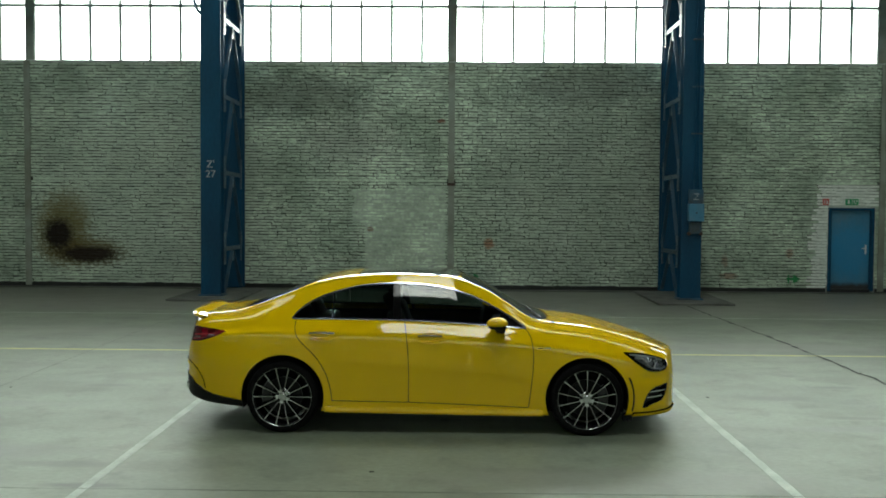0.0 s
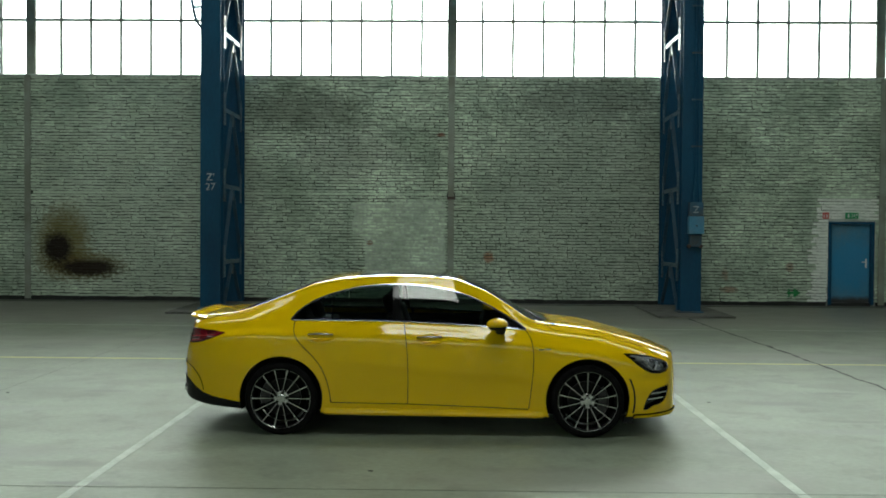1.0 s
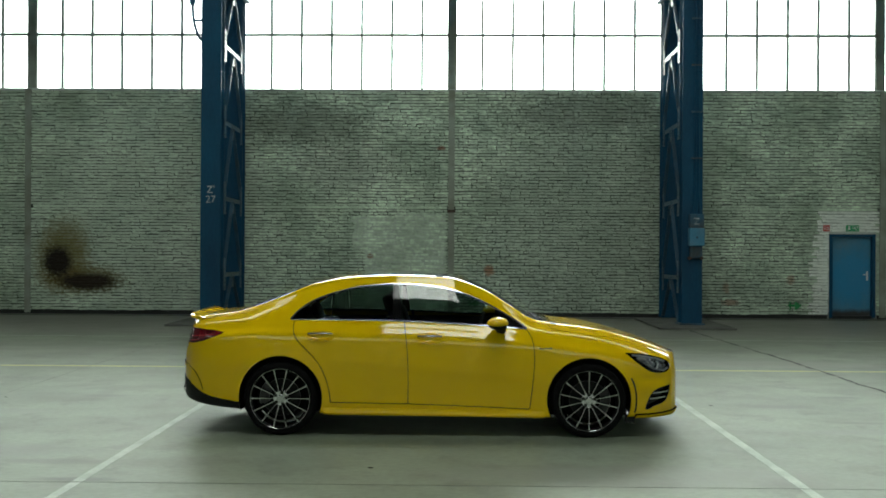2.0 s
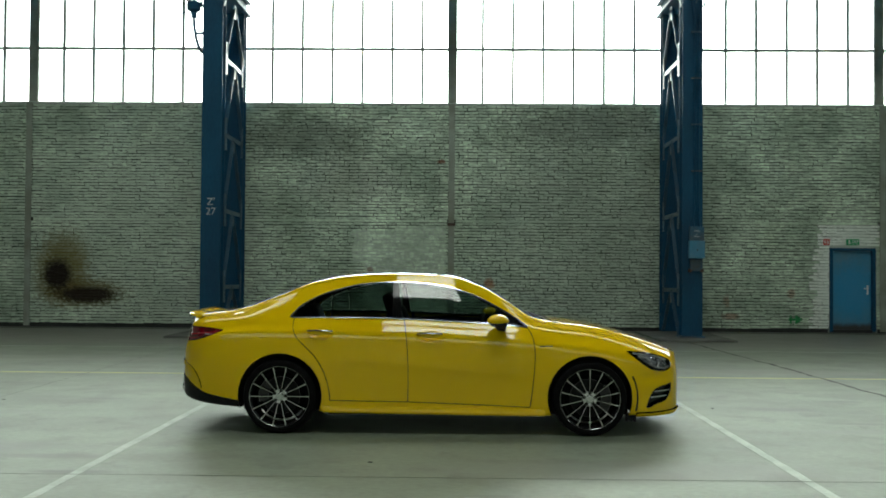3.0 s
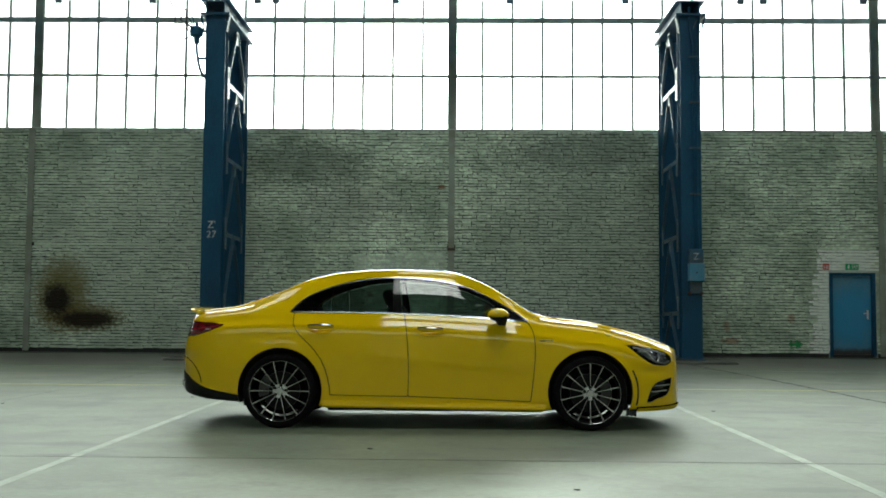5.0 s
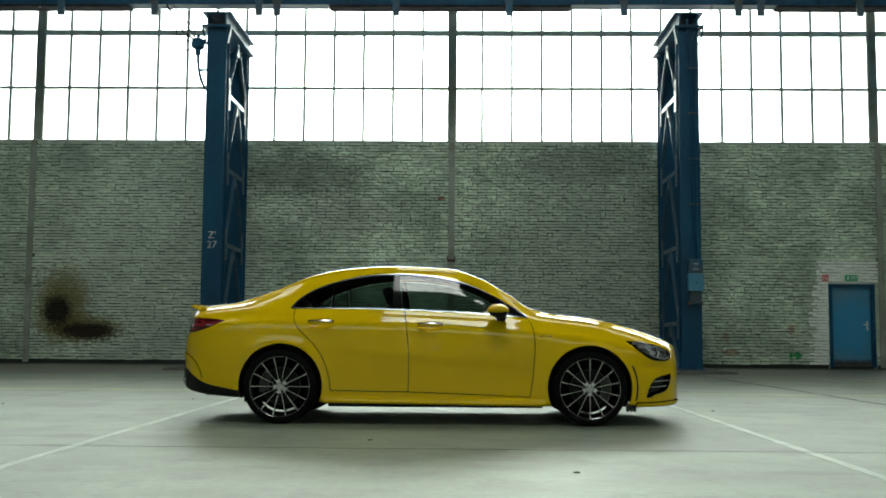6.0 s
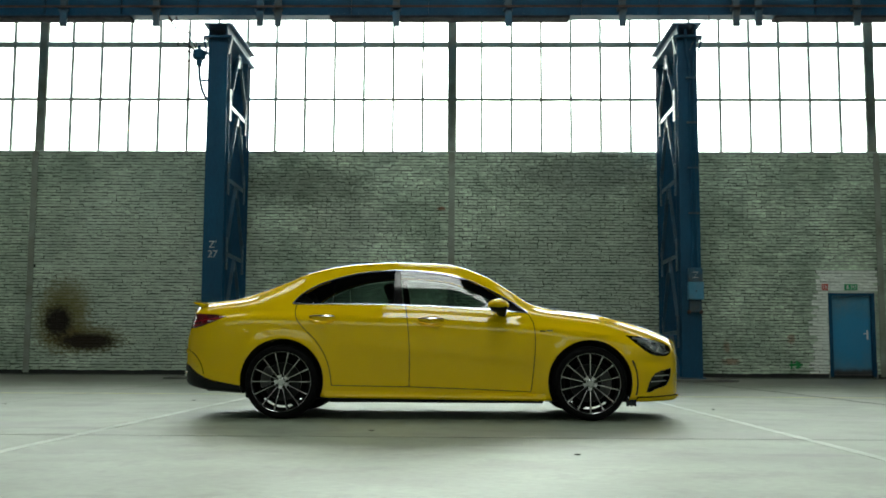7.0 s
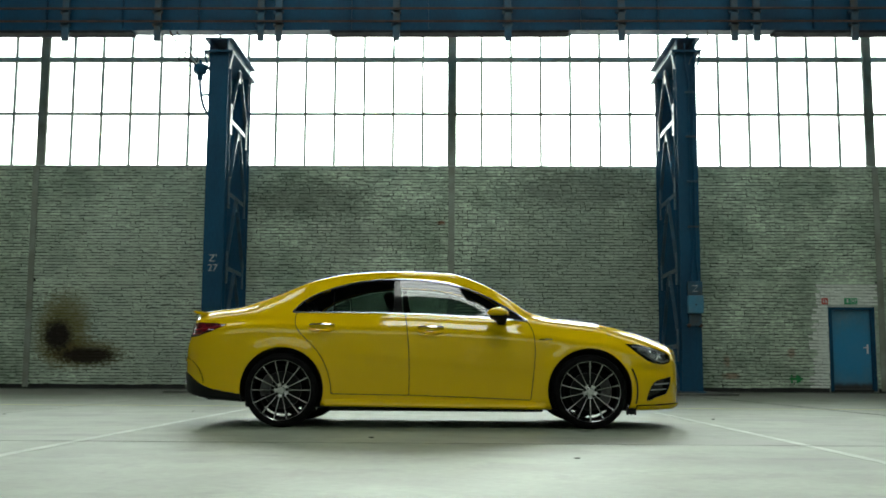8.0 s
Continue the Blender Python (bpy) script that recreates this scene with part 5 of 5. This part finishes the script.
    skin("front_lip", [side_field(LIPCUT, -0.007), arches[1]], paint, car, "yellow front splitter lip", 0.016, 0.03)
    skin("lip_gap", [side_field(LIPCUT, 0.0), side_field(LIPCUT, -0.008, -1), arches[1]], gloss_black, car, "", -0.004, 0.01)
    skin("arch_slot", [arch_field(1.365, 0.412, 1), arch_field(1.365, 0.426, -1), lambda V: 0.53 - V[:, 2], lambda V: V[:, 2] - 0.225, lambda V: V[:, 0] - 1.6], gloss_black, car, "thin black air slot", 0.0025, 0.01)
    skin("diffuser", [side_field(DIFFUSER, -0.003), arches[0]], satin_black, car, "black rear diffuser", 0.006, 0.03, join=True)
    ring = lambda cx, cz, r, sign: (lambda V: sign * (r - np.hypot(V[:, 0] - cx, V[:, 2] - cz)))
    skin("bumper_crease", [ring(-2.335, 0.36, 0.255, 1), ring(-2.35, 0.345, 0.24, -1), lambda V: V[:, 2] - 0.385], paint, car, "raised edge of the rear bumper", 0.009, 0.012)
    # sill blade
    for s in (-1, 1):
        bm = bmesh.new()
        rows = []
        for k in range(41):
            x = -0.985 + 1.96 * k / 40
            z = 0.205 - 0.018 * k / 40
            e = min(1.0, k / 2, (40 - k) / 2)
            y0 = skin_y(x, z + 0.03)
            out = 0.002 + 0.018 * e
            rows.append([(x, s * (y0 - 0.06), z + 0.045), (x, s * (y0 + out * 0.3), z + 0.045), (x, s * (y0 + out), z + 0.018), (x, s * (y0 + out), z - 0.004), (x, s * (y0 + out - 0.012), z - 0.016), (x, s * (y0 - 0.06), z - 0.016)])
        loft(bm, rows)
        part("side_skirt", bm, paint, car, "yellow sill skirt", 35)
    # exhaust tips
    for s in (-1, 1):
        bm = bmesh.new()
        lathe(bm, [(0.038, -2.20), (0.046, -2.25), (0.048, -2.305), (0.044, -2.308), (0.040, -2.25)], 28, "X")
        bmesh.ops.transform(bm, verts=bm.verts, matrix=Matrix.LocRotScale((0, s * 0.52, 0.375), None, (1, 1.5, 0.9)))
        part("exhaust_tip", bm, chrome, car, "round chrome exhaust tip", 40)
    # spoiler on the boot lid
    bm = bmesh.new()
    rows = []
    for k in range(33):
        y = -0.60 + 1.2 * k / 32
        c = 1 - (y / 0.66) ** 4
        x = -2.215 - 0.055 * c ** 0.5 + 0.02 * (1 - c)
        z = 1.022 + 0.030 * c ** 0.6 - 0.012 * (1 - c)
        rows.append([(x + 0.13, y, z - 0.012), (x + 0.05, y, z + 0.002), (x, y, z + 0.012), (x - 0.012, y, z + 0.008), (x, y, z - 0.004), (x + 0.07, y, z - 0.03)])
    loft(bm, rows)
    part("spoiler", bm, paint, boot, "small yellow boot spoiler", 40)
    # wheels, wells and underbody
    for x in (-1.365, 1.365):
        for s in (-1, 1):
            w = wheel(x, s)
            w.parent = car
            w.matrix_basis = pose(x, s * 0.905, 0.327, 0, 180 / 14 if x < 0 else 0, 0) @ (Matrix.Identity(4) if s < 0 else Matrix.Rotation(math.pi, 4, "Z"))
            bm = bmesh.new()
            rows = []
            for k in range(25):
                a = radians(-18 + 216 * k / 24)
                rows.append([bm.verts.new((x + 0.376 * math.cos(a), s * y, 0.335 + 0.376 * math.sin(a))) for y in (0.885, 0.60)])
            for A, B in zip(rows, rows[1:]):
                bm.faces.new((A[0], B[0], B[1], A[1]))
            mid = [r[1] for r in rows]
            bm.faces.new(mid)
            part("wheel_well", bm, satin_black, car)
    bm = bmesh.new()
    box(bm, -2.1, -1.75, -0.62, 0.62, 0.23, 0.32, 0.02)
    box(bm, -1.75, -0.98, -0.58, 0.58, 0.165, 0.30, 0.02)
    box(bm, -0.98, 0.98, -0.80, 0.80, 0.175, 0.26, 0.02)
    box(bm, -0.97, 0.97, -0.64, 0.64, 0.138, 0.174, 0.01)
    box(bm, 0.98, 1.75, -0.58, 0.58, 0.15, 0.30, 0.02)
    box(bm, 1.75, 2.12, -0.60, 0.60, 0.195, 0.30, 0.02)
    part("underbody", bm, satin_black, car)
    for s in (-1, 1):
        bm = bmesh.new()
        for k in range(5):
            box(bm, 1.70 + k * 0.016, 1.71 + k * 0.016, s * 0.80 - 0.05, s * 0.80 + 0.05, 0.125 + 0.01 * (k % 2), 0.19)
        part("air_flap", bm, black_rubber, car)
    # mirrors
    for s in (-1, 1):
        m = new("door_mirror")
        m.parent = car
        bm = bmesh.new()
        bmesh.ops.create_uvsphere(bm, u_segments=28, v_segments=16, radius=1)
        for v in bm.verts:
            c = v.co
            c.x = (abs(c.x) ** 0.8) * (1 if c.x > 0 else -1)
            c.y = (abs(c.y) ** 0.75) * (1 if c.y > 0 else -1)
            v.co = Vector((0.555 + 0.094 * c.x * (1 - 0.12 * c.z) + 0.012 * c.y, s * 0.945 + 0.105 * c.y, 1.013 + (0.052 if c.z > 0 else 0.035) * c.z))
        part("mirror_cap", bm, paint, m, "glossy yellow mirror cap", 60)
        bm = bmesh.new()
        loft(bm, [[(0.475, s * 0.86, 0.995), (0.635, s * 0.86, 0.995), (0.635, s * 1.03, 0.998), (0.47, s * 1.03, 0.998)],
                  [(0.49, s * 0.86, 0.965), (0.63, s * 0.86, 0.962), (0.63, s * 1.02, 0.968), (0.485, s * 1.02, 0.970)],
                  [(0.545, s * 0.82, 0.945), (0.625, s * 0.82, 0.942), (0.625, s * 0.97, 0.948), (0.55, s * 0.97, 0.950)],
                  [(0.545, s * 0.82, 0.918), (0.625, s * 0.82, 0.912), (0.62, s * 0.93, 0.918), (0.55, s * 0.93, 0.922)]])
        bmesh.ops.bevel(bm, geom=bm.edges[:], offset=0.008, segments=2, affect="EDGES")
        part("mirror_foot", bm, satin_black, m, "black lower housing", 50)
    # handles
    for name, cx, cz in HANDLES:
        for s, d in zip((-1, 1), doors[name]):
            y = skin_y(cx - 0.14, cz)
            bm = bmesh.new()
            rows = []
            for k in range(15):
                u = k / 14
                x = cx - 0.115 + 0.23 * u
                hgt = 0.005 + 0.026 * math.sin(math.pi * min(max(u, 0.03), 0.97)) ** 0.6
                outy = y + 0.014 + 0.026 * math.sin(math.pi * u) ** 0.5 if 0 < u < 1 else y + 0.004
                rows.append([(x, s * (outy + 0.006 * math.cos(a) - 0.004), cz + 0.006 + hgt * math.sin(a)) for a in [2 * math.pi * q / 10 for q in range(10)]])
            loft(bm, rows)
            h = part("handle", bm, paint, d, "yellow pull handle with chrome strip", 60)
            bm = bmesh.new()
            rows = []
            for k in range(13):
                u = k / 12
                x = cx - 0.11 + 0.22 * u
                outy = y + 0.018 + 0.027 * math.sin(math.pi * (0.03 + 0.94 * u)) ** 0.5
                zz = cz + 0.020 - 0.006 * (2 * u - 1) ** 2
                rows.append([(x, s * (outy - 0.014), zz + 0.008), (x, s * (outy - 0.002), zz + 0.006), (x, s * (outy + 0.004), zz - 0.005), (x, s * (outy - 0.010), zz - 0.007)])
            loft(bm, rows)
            part("handle_strip", bm, chrome, h, "", 40)
    # badge on the wing: short dark and bright bars
    for s in (-1, 1):
        for x0, x1, z in ((0.925, 0.968, 0.783), (0.974, 0.985, 0.787), (0.989, 1.000, 0.787), (1.004, 1.015, 0.787), (1.019, 1.036, 0.787)):
            bm = bmesh.new()
            y = skin_y((x0 + x1) / 2, z)
            box(bm, x0, x1, s * y - 0.003, s * y + 0.003, z - 0.004, z + 0.005)
            part("badge_bar", bm, gloss_black if x0 < 0.95 else machined, car)
    # cabin
    def seat(x, y, z, rake, big):
        st = new("seat")
        st.parent = car
        bm = bmesh.new()
        box(bm, x - 0.25, x + 0.27, y - 0.25, y + 0.25, z - 0.10, z + 0.05, 0.05)
        part("seat_cushion", bm, cabin_black, st, "", 60)
        bm = bmesh.new()
        box(bm, -0.06, 0.07, y - 0.24, y + 0.24, 0.0, 0.56, 0.05)
        bmesh.ops.transform(bm, verts=bm.verts, matrix=Matrix.Translation((x - 0.24, 0, z)) @ Matrix.Rotation(rake, 4, "Y"))
        part("seat_back", bm, cabin_black, st, "", 60)
        bm = bmesh.new()
        box(bm, -0.045, 0.055, y - 0.13, y + 0.13, 0.55, 0.55 + big, 0.04)
        bmesh.ops.transform(bm, verts=bm.verts, matrix=Matrix.Translation((x - 0.24, 0, z)) @ Matrix.Rotation(rake, 4, "Y"))
        part("headrest", bm, cabin_black, st, "", 60)
    for y in (-0.37, 0.37):
        seat(0.02, y, 0.55, radians(-20), 0.17)
        seat(-0.82, y, 0.58, radians(-24), 0.10)
    bm = bmesh.new()
    box(bm, 0.55, 1.02, -0.70, 0.70, 0.62, 0.93, 0.06)
    part("dashboard", bm, cabin_black, car, "", 60)
    bm = bmesh.new()
    pts = [(0.42 + 0.04 * math.sin(a), 0.37 + 0.185 * math.cos(a), 0.84 + 0.18 * math.sin(a)) for a in [2 * math.pi * k / 28 for k in range(29)]]
    tube(bm, pts, 0.014, 8)
    tube(bm, [(0.55, 0.37, 0.80), (0.43, 0.37, 0.83)], 0.04, 10)
    part("steering_wheel", bm, cabin_black, car, "", 60)
    bm = bmesh.new()
    box(bm, -1.75, -1.02, -0.62, 0.62, 0.86, 0.96, 0.03)
    part("parcel_shelf", bm, cabin_black, car, "", 60)
    bm = bmesh.new()
    box(bm, -1.0, 1.0, -0.72, 0.72, 0.262, 0.30)
    part("cabin_floor", bm, cabin_black, car)
    # roof fin aerial and wipers
    for s, x0 in ((-1, 0.96), (1, 0.985)):
        bm = bmesh.new()
        tube(bm, [(x0, -0.10 - 0.35 * (s > 0), 1.012), (x0 - 0.06, 0.12 - 0.30 * (s > 0), 1.040), (x0 - 0.07, 0.45 - 0.30 * (s > 0), 1.035)], 0.007, 6)
        part("wiper", bm, satin_black, car)
    bm = bmesh.new()
    box(bm, 0.98, 1.10, -0.60, 0.60, 0.955, 0.988, 0.01)
    part("cowl", bm, satin_black, car, "black plastic cowl")
    return car


build_car()


# ---- brickwork ----
def brick_mesh(name, seed, length, material):
    """A hand-made brick with uneven arrises; its face looks to -y."""
    rnd = random.Random(seed)
    h, d = 0.0525, 0.03
    bm = bmesh.new()
    box(bm, -length / 2, length / 2, -0.022, d, -h / 2, h / 2)
    for v in bm.verts:
        if v.co.y < 0:
            v.co += Vector((rnd.uniform(-0.009, 0.009), rnd.uniform(-0.010, 0.008), rnd.uniform(-0.010, 0.008)))
    bm.faces.ensure_lookup_table()
    bmesh.ops.recalc_face_normals(bm, faces=bm.faces)
    me = bpy.data.meshes.new(name)
    bm.to_mesh(me)
    bm.free()
    me.materials.append(material)
    return me


brick_shapes = {(m.name, k, n): brick_mesh("brick", k * 7 + n, 0.219 if n == 0 else 0.103, m) for m in (brick_paint, white_paint) for k in range(10) for n in (0, 1)}
courses = int((SILL_Z - 0.03 - 0.112) / 0.071)
rest = {brick_paint.name: ([], []), white_paint.name: ([], [])}
near_count = 0
rnd = random.Random(5)
for c in range(courses):
    z = 0.112 + 0.071 * (c + 0.5)
    if abs(z - 2.631) < 0.03:
        continue
    x = -12.6 + (0.115 if c % 2 else 0.0) + rnd.uniform(-0.03, 0.03)
    while x < 12.4:
        n = 1 if rnd.random() < 0.38 else 0
        L = 0.115 if n else 0.23
        cx = x + L / 2
        x += L
        cut = 1.0
        if z < 2.09 and cx + L / 2 > 9.05 and cx - L / 2 < 10.17:
            a, b = (cx - L / 2, 9.05) if cx < 9.6 else (10.17, cx + L / 2)
            if b - a < 0.03:
                continue
            cut, cx = (b - a) / L, (a + b) / 2
        edge = 8.95 - 0.12 * noise.noise((z * 3, 0, 0)) - (0.28 if z < 1.7 else 0.16)
        white = edge < cx < 10.2 and z < 2.58
        m = white_paint if white else brick_paint
        k = rnd.randrange(10)
        place = Matrix.Translation((cx + rnd.uniform(-0.006, 0.006), BRICK_Y - 0.002 + rnd.uniform(-0.006, 0.004), z + rnd.uniform(-0.005, 0.005) + 0.012 * noise.noise((cx * 0.8, z * 1.5, 4)))) @ Matrix.Rotation(rnd.uniform(-0.035, 0.035), 4, "Y") @ Matrix.Diagonal((cut, 1, 1, 1))
        me = brick_shapes[m.name, k, n]
        if -1.7 < cx < 3.6 and 2.7 < z < 4.0 and near_count < 300:
            ob = new("brick", me)
            ob.parent = wall_north
            ob.matrix_basis = place
            near_count += 1
        else:
            vs, fs = rest[m.name]
            base = len(vs)
            vs += [place @ v.co for v in me.vertices]
            fs += [[base + i for i in p.vertices] for p in me.polygons]
for m in (brick_paint, white_paint):
    vs, fs = rest[m.name]
    me = bpy.data.meshes.new("brickwork")
    me.from_pydata(vs, [], fs)
    me.materials.append(m)
    ob = new("brickwork", me)
    ob.parent = wall_north
    tagged(ob, "whitewashed brick courses" if m is brick_paint else "freshly white-painted bricks round the door", kind="stuff")
